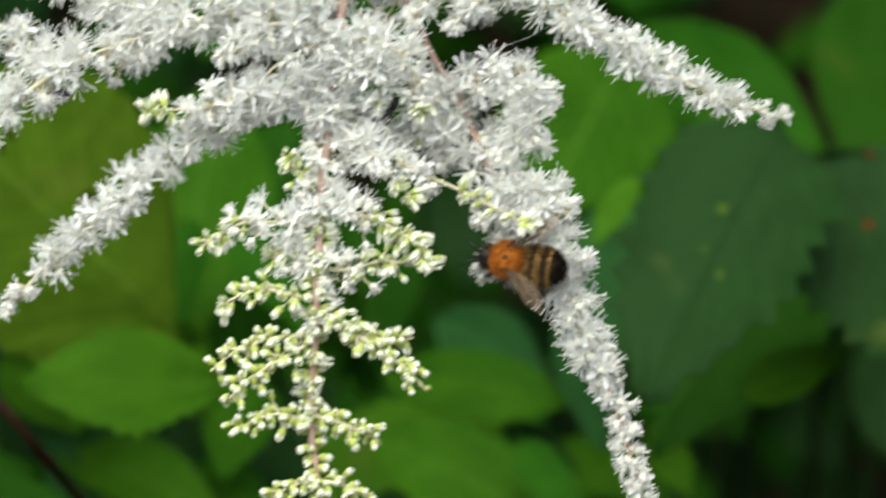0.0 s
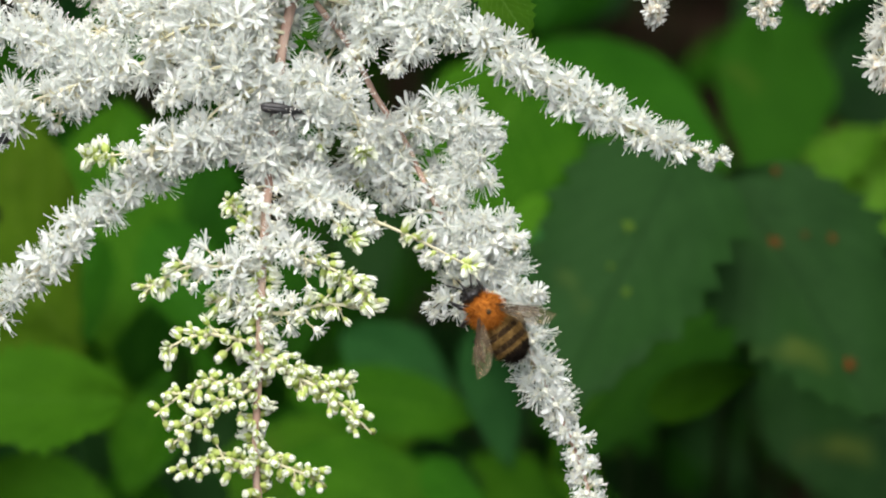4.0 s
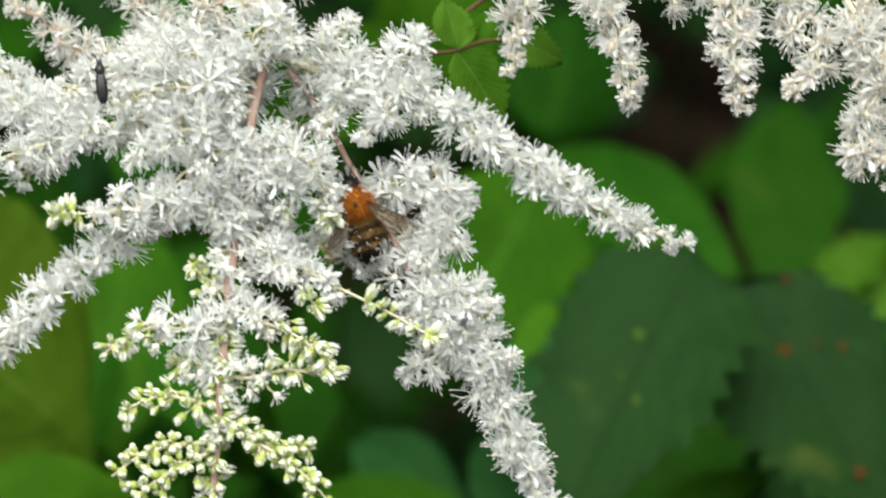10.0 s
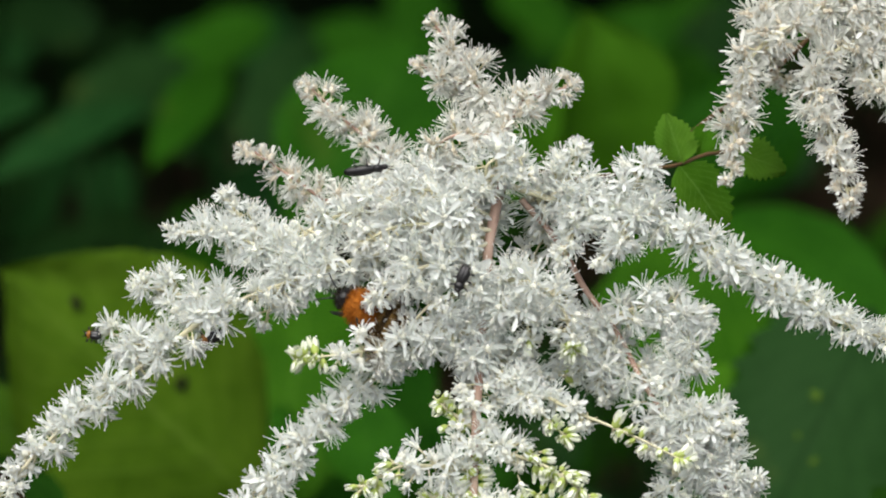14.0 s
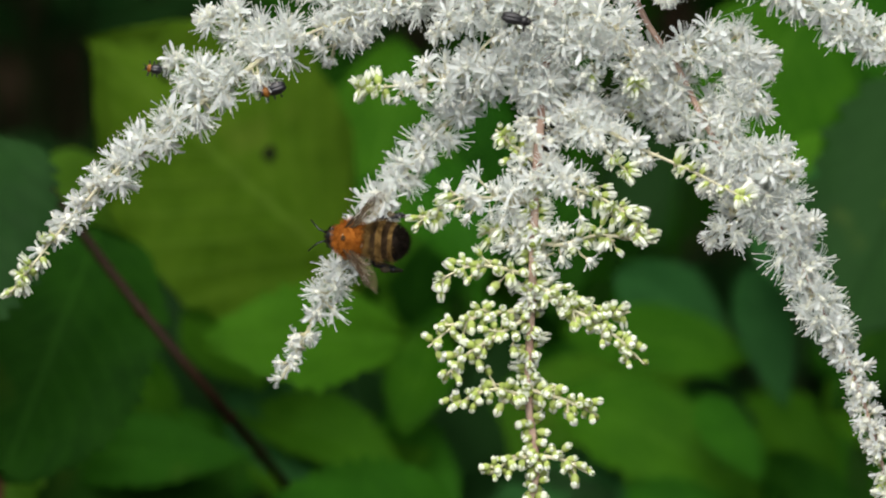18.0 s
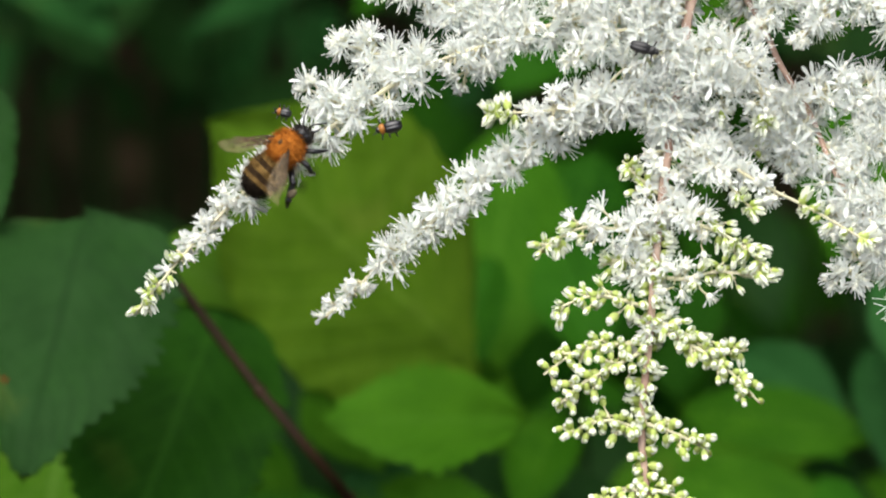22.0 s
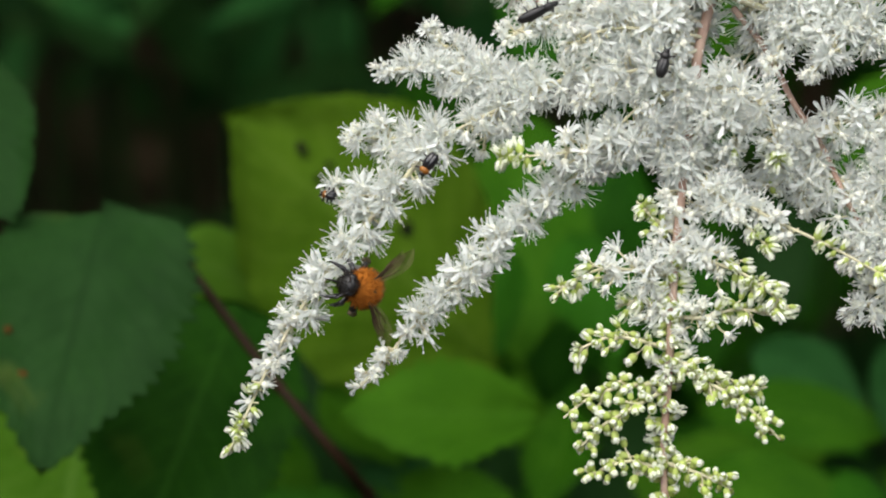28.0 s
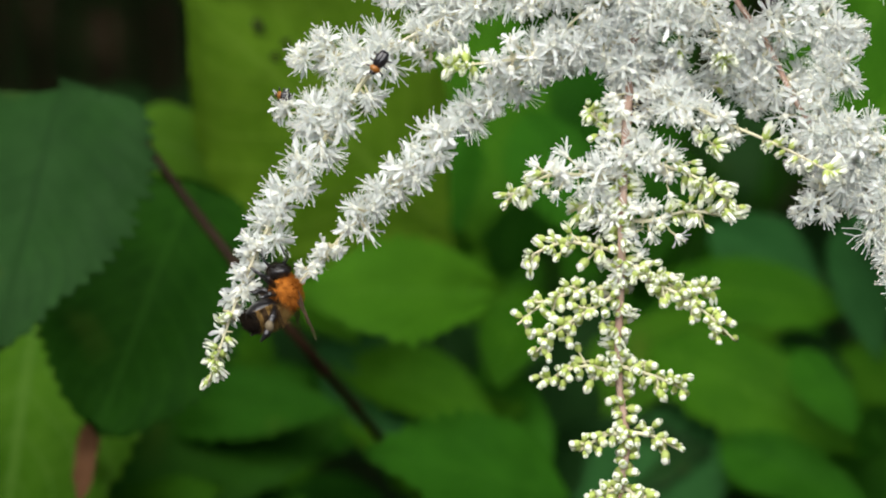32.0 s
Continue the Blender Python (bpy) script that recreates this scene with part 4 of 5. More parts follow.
    p.leaf((-100, 60, 1.04), (0, 235, 1.02), 130, LEAF_DARK, teeth=20)
    p.leaf((-420, -950, 1.18), (-640, -620, 1.15), 320, LEAF_MID, teeth=26, tooth=0.012, full=0.5)
    p.leaf((-380, -300, 1.12), (-330, -60, 1.1), 200, LEAF_MID, teeth=26, tooth=0.04)

    p = Plant("dark_leaved_shrub", "shrub with large dull dark green leaves with fine teeth", "shrub", root_at(-1300, 1.8), 15)
    l1 = p.leaf((-1385, -375, 0.86), (-1497, 48, 0.83), 420, LEAF_DARK, 0, teeth=20, tooth=0.06, full=0.31, power=0.65)
    p.leaf((-1145, -205, 0.9), (-1315, 192, 0.865), 375, LEAF_DEEP, 0, teeth=22, tooth=0.04, full=0.5, power=0.42)
    p.leaf((-890, 185, 0.97), (-1320, 340, 0.94), 230, LEAF_DEEP, teeth=26, tooth=0.03, power=0.6)
    p.leaf((-1340, 430, 0.93), (-1115, 325, 0.92), 125, LEAF_LIGHT, teeth=16, tooth=0.04)
    p.leaf((-1328, 215, 0.885), (-1350, 335, 0.86), 42, WITHERED, 0, "withered brown leaf", teeth=9, tooth=0.08)
    p.leaf((-1590, -235, 1.0), (-1650, -40, 0.99), 120, WITHERED, 0, "withered brown leaf", teeth=9, tooth=0.1)
    p.leaf((-1410, -70, 0.99), (-1500, 400, 0.87), 470, LEAF_LIME, teeth=24, tooth=0.03, full=0.42)
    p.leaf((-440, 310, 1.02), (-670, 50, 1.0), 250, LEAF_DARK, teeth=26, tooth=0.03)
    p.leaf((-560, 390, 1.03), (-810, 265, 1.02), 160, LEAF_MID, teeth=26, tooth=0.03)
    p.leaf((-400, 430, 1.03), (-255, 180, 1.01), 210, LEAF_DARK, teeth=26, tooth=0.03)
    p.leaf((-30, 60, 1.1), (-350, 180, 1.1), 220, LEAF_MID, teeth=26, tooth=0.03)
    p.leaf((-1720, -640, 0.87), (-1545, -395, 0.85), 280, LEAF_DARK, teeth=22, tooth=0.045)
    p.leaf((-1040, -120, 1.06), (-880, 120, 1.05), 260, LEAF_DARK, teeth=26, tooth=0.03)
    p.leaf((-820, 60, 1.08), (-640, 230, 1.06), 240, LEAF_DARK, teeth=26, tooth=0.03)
    p.leaf((-1000, 360, 1.05), (-760, 440, 1.05), 180, LEAF_MID, teeth=26, tooth=0.03)
    for base, tip, wide, mat in (
        ((-1060, -330), (-760, -190), 230, LEAF_LIGHT), ((-1190, -280), (-1010, -240), 110, LEAF_LIME),
        ((-660, -300), (-760, -80), 150, LEAF_MID), ((-560, -330), (-470, -130), 150, LEAF_MID), ((-900, 110), (-620, 180), 150, LEAF_LIGHT),
        ((-800, 330), (-600, 180), 150, LEAF_LIGHT), ((-230, 100), (30, 190), 150, LEAF_MID), ((-180, 330), (40, 250), 140, LEAF_MID),
        ((-1330, 270), (-930, 230), 120, LEAF_MID), ((-1340, 390), (-1110, 300), 130, LEAF_LIGHT), ((-1090, 10), (-1020, 140), 85, LEAF_LIGHT),
        ((-1000, -60), (-870, 60), 110, LEAF_LIGHT), ((-640, -90), (-990, -150), 190, LEAF_LIGHT), ((-540, -20), (-610, 130), 130, LEAF_LIGHT), ((-580, 340), (-260, 250), 180, LEAF_DARK), ((-770, 390), (-570, 250), 150, LEAF_LIGHT), ((-640, 120), (-520, 280), 120, LEAF_MID),
    ):
        r = p.rnd.uniform(0.975, 0.995)
        p.leaf((*base, r + 0.02), (*tip, r), wide, mat, p.rnd.uniform(-14, 14), teeth=12, tooth=0.09, full=0.47, cup=0.2)
    for base, tip, wide, mat, reach in (
        ((-480, 355), (-810, 250), 230, LEAF_MID, 0.91), ((-250, 195), (-440, 450), 250, LEAF_BLUE, 0.985), ((-920, 80), (-700, 225), 180, LEAF_BLUE, 0.98),
        ((-345, 75), (20, 235), 200, LEAF_LIGHT, 0.985), ((-215, 255), (40, 345), 140, LEAF_MID, 0.97), ((-1330, 190), (-905, 175), 150, LEAF_MID, 0.945),
        ((-1230, 330), (-900, 400), 150, LEAF_MID, 0.95), ((-700, 300), (-560, 380), 130, LEAF_MID, 0.955), ((-230, -130), (-40, -30), 130, LEAF_BLUE, 1.02),
        ((5, -140), (62, 85), 100, LEAF_BLUE, 0.99), ((40, 190), (175, 410), 170, LEAF_MID, 1.0), ((150, 60), (215, 165), 80, LEAF_LIGHT, 1.0), ((-80, 90), (20, 220), 90, LEAF_MID, 0.97),
    ):
        p.leaf((*base, reach + 0.02), (*tip, reach), wide, mat, p.rnd.uniform(-10, 10), teeth=13, tooth=0.07, full=0.44, cup=0.1)
    rnd = random.Random(9)
    for k in range(30):
        a, d = rnd.uniform(-1250, 40), rnd.uniform(-120, 470)
        w = rnd.uniform(0, 6.28)
        long = rnd.uniform(190, 300)
        r = rnd.uniform(1.1, 1.24)
        p.leaf((a, d, r + 0.02), (a + math.cos(w) * long, d + math.sin(w) * long * 0.7, r), long * rnd.uniform(0.6, 0.85), rnd.choice((LEAF_MID, LEAF_LIGHT, LEAF_LIGHT)), rnd.uniform(-25, 25), teeth=14, tooth=0.06, full=0.45)
    p.mark(l1, -1535, -110, 9, RUST)
    p.mark(l1, -1545, -165, 7, RUST)


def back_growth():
    """Plants further behind; dark leaf colours chosen by place stand in for shade."""
    rnd = random.Random(5)
    plants = []
    for k, (across, reach) in enumerate(((-1450, 1.75), (-1150, 1.95), (-800, 1.7), (-450, 1.8), (-100, 1.75), (250, 1.8), (600, 1.7), (900, 1.65))):
        plants.append((across, reach, Plant("woodland_plant", "leafy green woodland plant with shade put into its dark leaves", "plant", root_at(across, reach + 0.35), 40 + k)))
    for k, base, tip, wide, mat in (
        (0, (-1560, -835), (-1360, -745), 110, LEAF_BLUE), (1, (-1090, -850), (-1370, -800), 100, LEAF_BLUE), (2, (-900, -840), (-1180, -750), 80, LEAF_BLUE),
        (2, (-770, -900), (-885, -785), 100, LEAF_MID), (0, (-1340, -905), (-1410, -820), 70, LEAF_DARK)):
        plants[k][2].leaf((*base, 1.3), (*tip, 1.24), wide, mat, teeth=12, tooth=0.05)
    for across, reach, p in plants:
        if across < -700:
            for k in range(16):
                a, d = across + rnd.uniform(-230, 230), rnd.uniform(-1050, -640)
                r, w, long = reach + rnd.uniform(-0.15, 0.2), rnd.uniform(0.2, 2.9), rnd.uniform(110, 190)
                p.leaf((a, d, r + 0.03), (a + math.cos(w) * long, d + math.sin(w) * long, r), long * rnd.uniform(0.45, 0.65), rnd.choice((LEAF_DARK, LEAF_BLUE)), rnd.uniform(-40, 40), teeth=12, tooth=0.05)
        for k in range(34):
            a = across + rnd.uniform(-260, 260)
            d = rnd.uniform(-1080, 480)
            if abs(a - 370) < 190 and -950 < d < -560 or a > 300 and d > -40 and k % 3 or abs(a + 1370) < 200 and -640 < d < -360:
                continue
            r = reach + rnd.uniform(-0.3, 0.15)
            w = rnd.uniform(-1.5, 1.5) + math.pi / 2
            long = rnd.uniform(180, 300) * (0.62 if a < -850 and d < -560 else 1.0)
            # The darker leaf, picked by bearing, puts deep shade into the colour.
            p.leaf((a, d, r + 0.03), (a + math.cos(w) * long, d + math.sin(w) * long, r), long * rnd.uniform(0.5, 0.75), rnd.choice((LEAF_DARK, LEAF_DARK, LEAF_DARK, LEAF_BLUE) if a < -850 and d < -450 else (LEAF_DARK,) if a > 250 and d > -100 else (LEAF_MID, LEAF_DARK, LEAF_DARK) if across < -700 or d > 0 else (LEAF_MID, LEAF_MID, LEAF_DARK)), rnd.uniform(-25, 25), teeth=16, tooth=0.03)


def cane():
    line = smooth_line([spot(-1260, -310, 0.86), spot(-1230, -268, 0.86), spot(-1080, -70, 0.86), spot(-930, 110, 0.865), spot(-790, 285, 0.94), spot(-640, 520, 0.98), spot(-560, 1200, 1.05), (spot(-560, 0, 1.2).x, spot(-560, 0, 1.2).y, -0.02)], 0.01)
    base = line[-1]
    ob = new("dry_stem")
    ob.location = base
    tagged(ob, "thin brown bare stem leaning among the leaves", "stem")
    s = Shape()
    s.tube([p - base for p in line], [(0.82 + 0.9 * i / len(line)) * MM for i in range(len(line))], 8)
    piece("stalk", s.mesh("stalk", [CANE]), ob)
    for i in (3, 6, 9, 13, 20):
        s = Shape()
        s.ball((0, 0, 0), (1.2 * MM, 1.2 * MM, 1.3 * MM), 0, 5, 7)
        piece("node", s.mesh("node", [CANE]), ob, Matrix.Translation(line[i] - base))


def sprig():
    """Small bright leaves on a thin stalk beside the flower head; it hangs on the head's stalk and sways with it."""
    ob = new("leaf_sprig")
    tagged(ob, "small bright green toothed leaves on a thin brown stalk", "leaf")
    s = Shape()
    line = smooth_line([local(*q) for q in [(262, -125, 14), (310, -134, 16), (362, -142, 18), (410, -160, 19), (458, -166, 20)]], 0.002)
    s.tube(line, [0.0003] * len(line), 6)
    piece("stalk", s.mesh("stalk", [BROWN_STALK]), ob)
    rnd = random.Random(3)
    for base, tip, wide, mat in (
        ((362, -142, 18), (455, -20, 17), 110, LEAF_LIME),
        ((456, -166, 20), (562, -136, 20), 86, LEAF_LIME),
        ((368, -144, 18), (345, -238, 18), 80, LEAF_LIME),
        ((400, -158, 19), (425, -225, 20), 60, LEAF_LIGHT),
    ):
        a, b = local(*base), local(*tip)
        x = (b - a).normalized()
        face = Vector((0.2, -1, 0.5))
        z = (face - x * face.dot(x)).normalized()
        m = Matrix((x, z.cross(x), z)).transposed().to_4x4()
        m.translation = a
        piece("leaf", leaf_shape((b - a).length, wide * UNIT, rnd, 11, 0.1, 0.4).mesh("leaf", [mat]), ob, m)
    return ob


shrubs()
back_growth()
cane()
SPRIG = sprig()


# ---- insects ----
def fur(rnd, centre, radii, count, long, mat_count=1, zone=None):
    """Short hairs standing on an egg-shaped body."""
    s = Shape()
    for k in range(count):
        z = rnd.uniform(-1, 1)
        w = rnd.uniform(0, 6.283)
        r = math.sqrt(1 - z * z)
        n = Vector((r * math.cos(w), r * math.sin(w), z))
        if zone and not zone(n):
            continue
        p = Vector(centre) + Vector((n.x * radii[0], n.y * radii[1], n.z * radii[2]))
        out = Vector((n.x / radii[0], n.y / radii[1], n.z / radii[2])).normalized()
        d = (out + Vector((rnd.uniform(-0.4, 0.4) - 0.25, rnd.uniform(-0.4, 0.4), rnd.uniform(-0.4, 0.4)))).normalized()
        a = d.orthogonal().normalized() * 0.05 * MM
        b = d.cross(a)
        q = p + d * long * rnd.uniform(0.6, 1.2) * MM
        base = len(s.v)
        s.v += [p + a, p - a * 0.5 + b * 0.87, p - a * 0.5 - b * 0.87, q]
        s.f += [(base, base + 1, base + 3), (base + 1, base + 2, base + 3), (base + 2, base, base + 3)]
        s.m += [0, 0, 0]
    return s


def limb(points, radii, sides=6):
    s = Shape()
    s.tube([Vector(p) * MM for p in points], [r * MM for r in radii], sides)
    for p, r in list(zip(points, radii))[1:-1]:
        s.ball(Vector(p) * MM, (r * 1.15 * MM,) * 3, 0, 4, 6)
    return s


def wing(long, wide, rnd):
    """A clear wing along +X with its dark veins."""
    s = Shape()
    rows, uv = [], []
    for i in range(13):
        u = i / 12
        lead, trail = 0.12 * wide * math.sin(math.pi * u), -wide * math.sin(math.pi * min(1, u * 0.93 + 0.05)) ** 0.6 * (0.35 + 0.65 * u) * (1 if u < 1 else 0.3)
        rows.append([(u * long, lead + (trail - lead) * k / 6, 0.12 * MM * math.sin(u * 9 + k)) for k in range(7)])
        uv += [(u, k / 6) for k in range(7)]
    s.strip(rows)
    s.uv = uv
    membrane = s.mesh("wing", [WING])
    v = Shape()
    for k in (0, 1, 2, 4):
        v.tube([Vector(r[k]) + Vector((0, 0, 0.02 * MM)) for r in rows[:12 - k]], [(0.11 - 0.006 * i) * MM for i in range(12 - k)], 4)
    for i, k in ((5, 0), (7, 1), (8, 2), (9, 1)):
        v.tube([rows[i][k], rows[min(i + 1, 12)][k + 2]], [0.05 * MM] * 2, 4)
    return membrane, v.mesh("wing_vein", [WING_VEIN])


def bumblebee():
    """A carder bumblebee, 13 mm long, along +X with its back to +Z."""
    rnd = random.Random(21)
    bee = new("bumblebee")
    tagged(bee, "carder bumblebee with orange furry thorax and banded dark abdomen", "bee")
    s = Shape()
    s.ball((0.6 * MM, 0, 0), (2.6 * MM, 2.5 * MM, 2.3 * MM), 0, 10, 14)
    thorax = piece("thorax", s.mesh("thorax", [FUR_ORANGE]), bee)
    piece("fur", fur(rnd, (0.6 * MM, 0, 0), (2.55 * MM, 2.45 * MM, 2.25 * MM), 1700, 0.85, zone=lambda n: n.z > -0.35).mesh("fur", [FUR_ORANGE], False), thorax, None, "orange fur")
    piece("fur", fur(rnd, (0.6 * MM, 0, 0), (2.55 * MM, 2.45 * MM, 2.25 * MM), 1300, 0.8, zone=lambda n: n.z < -0.42).mesh("fur", [FUR_BLACK], False), thorax, None, "black fur")
    s = Shape()
    s.ball((0.7 * MM, 0, 2.26 * MM), (0.45 * MM, 0.4 * MM, 0.14 * MM), 0, 4, 8)
    piece("bare_patch", s.mesh("bare_patch", [FUR_BROWN]), thorax, None, "dark patch in the orange fur")
    abdomen = piece("abdomen", Shape().ball((-4.2 * MM, 0, -0.5 * MM), (3.2 * MM, 2.45 * MM, 2.15 * MM), 0, 10, 12).mesh("abdomen", [SHELL_BLACK]), bee, None, "banded tan and black abdomen")
    bands = ((0.5, 1.0, FUR_TAN), (0.26, 0.5, FUR_BROWN), (-0.02, 0.26, FUR_TAN), (-0.28, -0.02, FUR_BROWN), (-0.46, -0.28, FUR_TAN), (-1.0, -0.46, FUR_BLACK))
    for lo, hi, mat in bands:
        cuts = [lo + (hi - lo) * k / 4 for k in range(5)]
        s = Shape()
        ring = lambda c, w: ((-4.2 + 3.3 * c) * MM, 2.55 * math.sqrt(max(0.0, 1 - c * c)) * math.cos(w) * MM, (-0.5 + 2.25 * math.sqrt(max(0.0, 1 - c * c)) * math.sin(w)) * MM)
        s.strip([[ring(c, -0.6 + k * 4.34 / 18) for k in range(19)] for c in cuts])
        band = piece("abdomen_segment", s.mesh("abdomen_segment", [mat]), abdomen)
        f = fur(rnd, (-4.2 * MM, 0, -0.5 * MM), (3.28 * MM, 2.53 * MM, 2.23 * MM), 3600, 0.85, zone=lambda n: lo < n.x < hi and n.z > -0.5)
        me = f.mesh("segment_fur", [mat], False)
        piece("segment_fur", me, abdomen)
    piece("segment_fur", fur(rnd, (-4.2 * MM, 0, -0.5 * MM), (3.28 * MM, 2.53 * MM, 2.23 * MM), 900, 1.1, zone=lambda n: n.x > 0.35 and n.z > -0.3).mesh("segment_fur", [FUR_TAN], False), abdomen)
    s = Shape()
    s.ball((3.7 * MM, 0, -0.5 * MM), (1.1 * MM, 1.5 * MM, 1.6 * MM), 0, 8, 10)
    head = piece("head", s.mesh("head", [SHELL_DULL]), bee, None, "black head")
    piece("fur", fur(rnd, (3.7 * MM, 0, -0.5 * MM), (1.1 * MM, 1.5 * MM, 1.6 * MM), 500, 0.55).mesh("fur", [FUR_BLACK], False), head)
    for side in (-1, 1):
        s = Shape()
        s.ball((3.75 * MM, 1.2 * side * MM, -0.4 * MM), (0.55 * MM, 0.45 * MM, 1.0 * MM), 0, 6, 8)
        piece("eye", s.mesh("eye", [SHELL_BLACK]), head)
        piece("antenna", limb([(4.5, 0.5 * side, 0.2), (5.6, 1.0 * side, 0.9), (7.2, 2.2 * side, 0.5)], [0.14, 0.12, 0.1], 5).mesh("antenna", [SHELL_BLACK]), head)
    piece("tongue", limb([(4.4, 0, -1.6), (5.4, 0, -2.4), (6.6, 0, -2.8)], [0.25, 0.16, 0.06]).mesh("tongue", [SHELL_BLACK]), head)
    for side in (-1, 1):
        piece("leg", limb([(2.0, 1.2 * side, -1.6), (3.1, 2.1 * side, -2.5), (3.9, 2.4 * side, -3.4), (4.5, 2.5 * side, -4.1)], [0.4, 0.38, 0.25, 0.12]).mesh("leg", [SHELL_BLACK]), bee)
        piece("leg", limb([(0.8, 1.4 * side, -1.8), (1.0, 2.8 * side, -2.6), (0.7, 3.3 * side, -3.7), (0.9, 3.5 * side, -4.5)], [0.42, 0.4, 0.3, 0.12]).mesh("leg", [SHELL_BLACK]), bee)
        hind = piece("leg", limb([(-0.8, 1.4 * side, -1.8), (-2.2, 3.2 * side, -2.6), (-4.4, 3.8 * side, -3.8), (-5.4, 3.9 * side, -4.8)], [0.45, 0.5, 0.5, 0.15]).mesh("leg", [SHELL_BLACK]), bee)
        s = Shape()
        s.ball((-3.4 * MM, 3.85 * side * MM, -3.3 * MM), (0.9 * MM, 0.55 * MM, 0.65 * MM), 0, 6, 8)
        piece("pollen_load", s.mesh("pollen_load", [POLLEN]), hind, None, "pale pollen load on the hind leg")
        for name, at, long, wide, yaw in (("fore_wing", (0.9, 1.5, 1.6), 8.8, 3.0, 138), ("hind_wing", (-0.2, 1.5, 1.4), 6.2, 2.1, 124)):
            membrane, veins = wing(long * MM, wide * MM, rnd)
            m = pose(at[0] * MM, at[1] * side * MM, at[2] * MM, 12 * side, -6, yaw * side) @ Matrix.Diagonal((1, -side, 1, 1)).to_4x4()
            w = piece(name, membrane, bee, m, "smoky see-through wing")
            piece("wing_vein", veins, w)
    return bee


def beetle(name, label, long, wide, back, shoulder=None):
    """A small beetle along +X with its back to +Z."""
    ob = new(name)
    tagged(ob, label, "beetle", "beetles on the flowers")
    L, W = long * MM, wide * MM
    for side in (-1, 1):
        s = Shape()
        s.ball((-0.15 * L, side * W * 0.11, 0), (0.38 * L, 0.36 * W, 0.36 * W), 0, 8, 10)
        piece("wing_case", s.mesh("wing_case", [back]), ob)
    s = Shape()
    s.ball((0.25 * L, 0, 0), (0.15 * L, 0.42 * W, 0.3 * W), 0, 6, 8)
    piece("neck_shield", s.mesh("neck_shield", [shoulder or back]), ob)
    s = Shape()
    s.ball((0.4 * L, 0, -0.02 * L), (0.1 * L, 0.26 * W, 0.22 * W), 0, 6, 8)
    piece("head", s.mesh("head", [back]), ob)
    for side in (-1, 1):
        piece("antenna", limb([(0.46 * long, 0.12 * wide * side, 0.05), (0.62 * long, 0.3 * wide * side, 0.3)], [0.1, 0.06], 4).mesh("antenna", [back]), ob)
        for x in (0.25, 0.02, -0.2):
            piece("leg", limb([(x * long, 0.25 * wide * side, -0.2), (x * long * 1.2, 0.65 * wide * side, -0.1), (x * long * 1.35, 0.72 * wide * side, -1.0)], [0.13, 0.12, 0.07], 5).mesh("leg", [back]), ob)
    return ob


BEE = bumblebee()
BEETLE_A = beetle("beetle", "narrow dull black beetle crawling over white flowers", 6.2, 1.8, SHELL_DULL)
BEETLE_B = beetle("beetle", "dark grey beetle sitting among white flowers", 4.2, 1.9, SHELL_DULL)
BEETLE_C = beetle("beetle", "shiny black beetle with an orange shoulder on a flower branch", 3.8, 2.0, SHELL_BLACK, SHELL_ORANGE)
BEETLE_D = beetle("beetle", "small black and orange beetle at a branch edge", 2.4, 1.5, SHELL_BLACK, SHELL_ORANGE)


def thread():
    s = Shape()
    a, b = local(215, 95, 0), local(420, 15, 0)
    pts = [a.lerp(b, k / 12) - Vector((0, 0, 0.0012 * math.sin(math.pi * k / 12))) for k in range(13)]
    s.tube(pts, [0.000022] * 13, 4)
    return tagged(new("spider_thread", s.mesh("spider_thread", [SILK])), "fine spider thread between two flower branches", "thread")


THREAD = thread()


# ---- movement ----
def between(rows, t):
    """Values of rows at a time, on straight lines between them."""
    if t <= rows[0][0]:
        return rows[0][1:]
    for a, b in zip(rows, rows[1:]):
        if t <= b[0]:
            u = (t - a[0]) / (b[0] - a[0])
            return tuple(p + (q - p) * u for p, q in zip(a[1:], b[1:]))
    return rows[-1][1:]


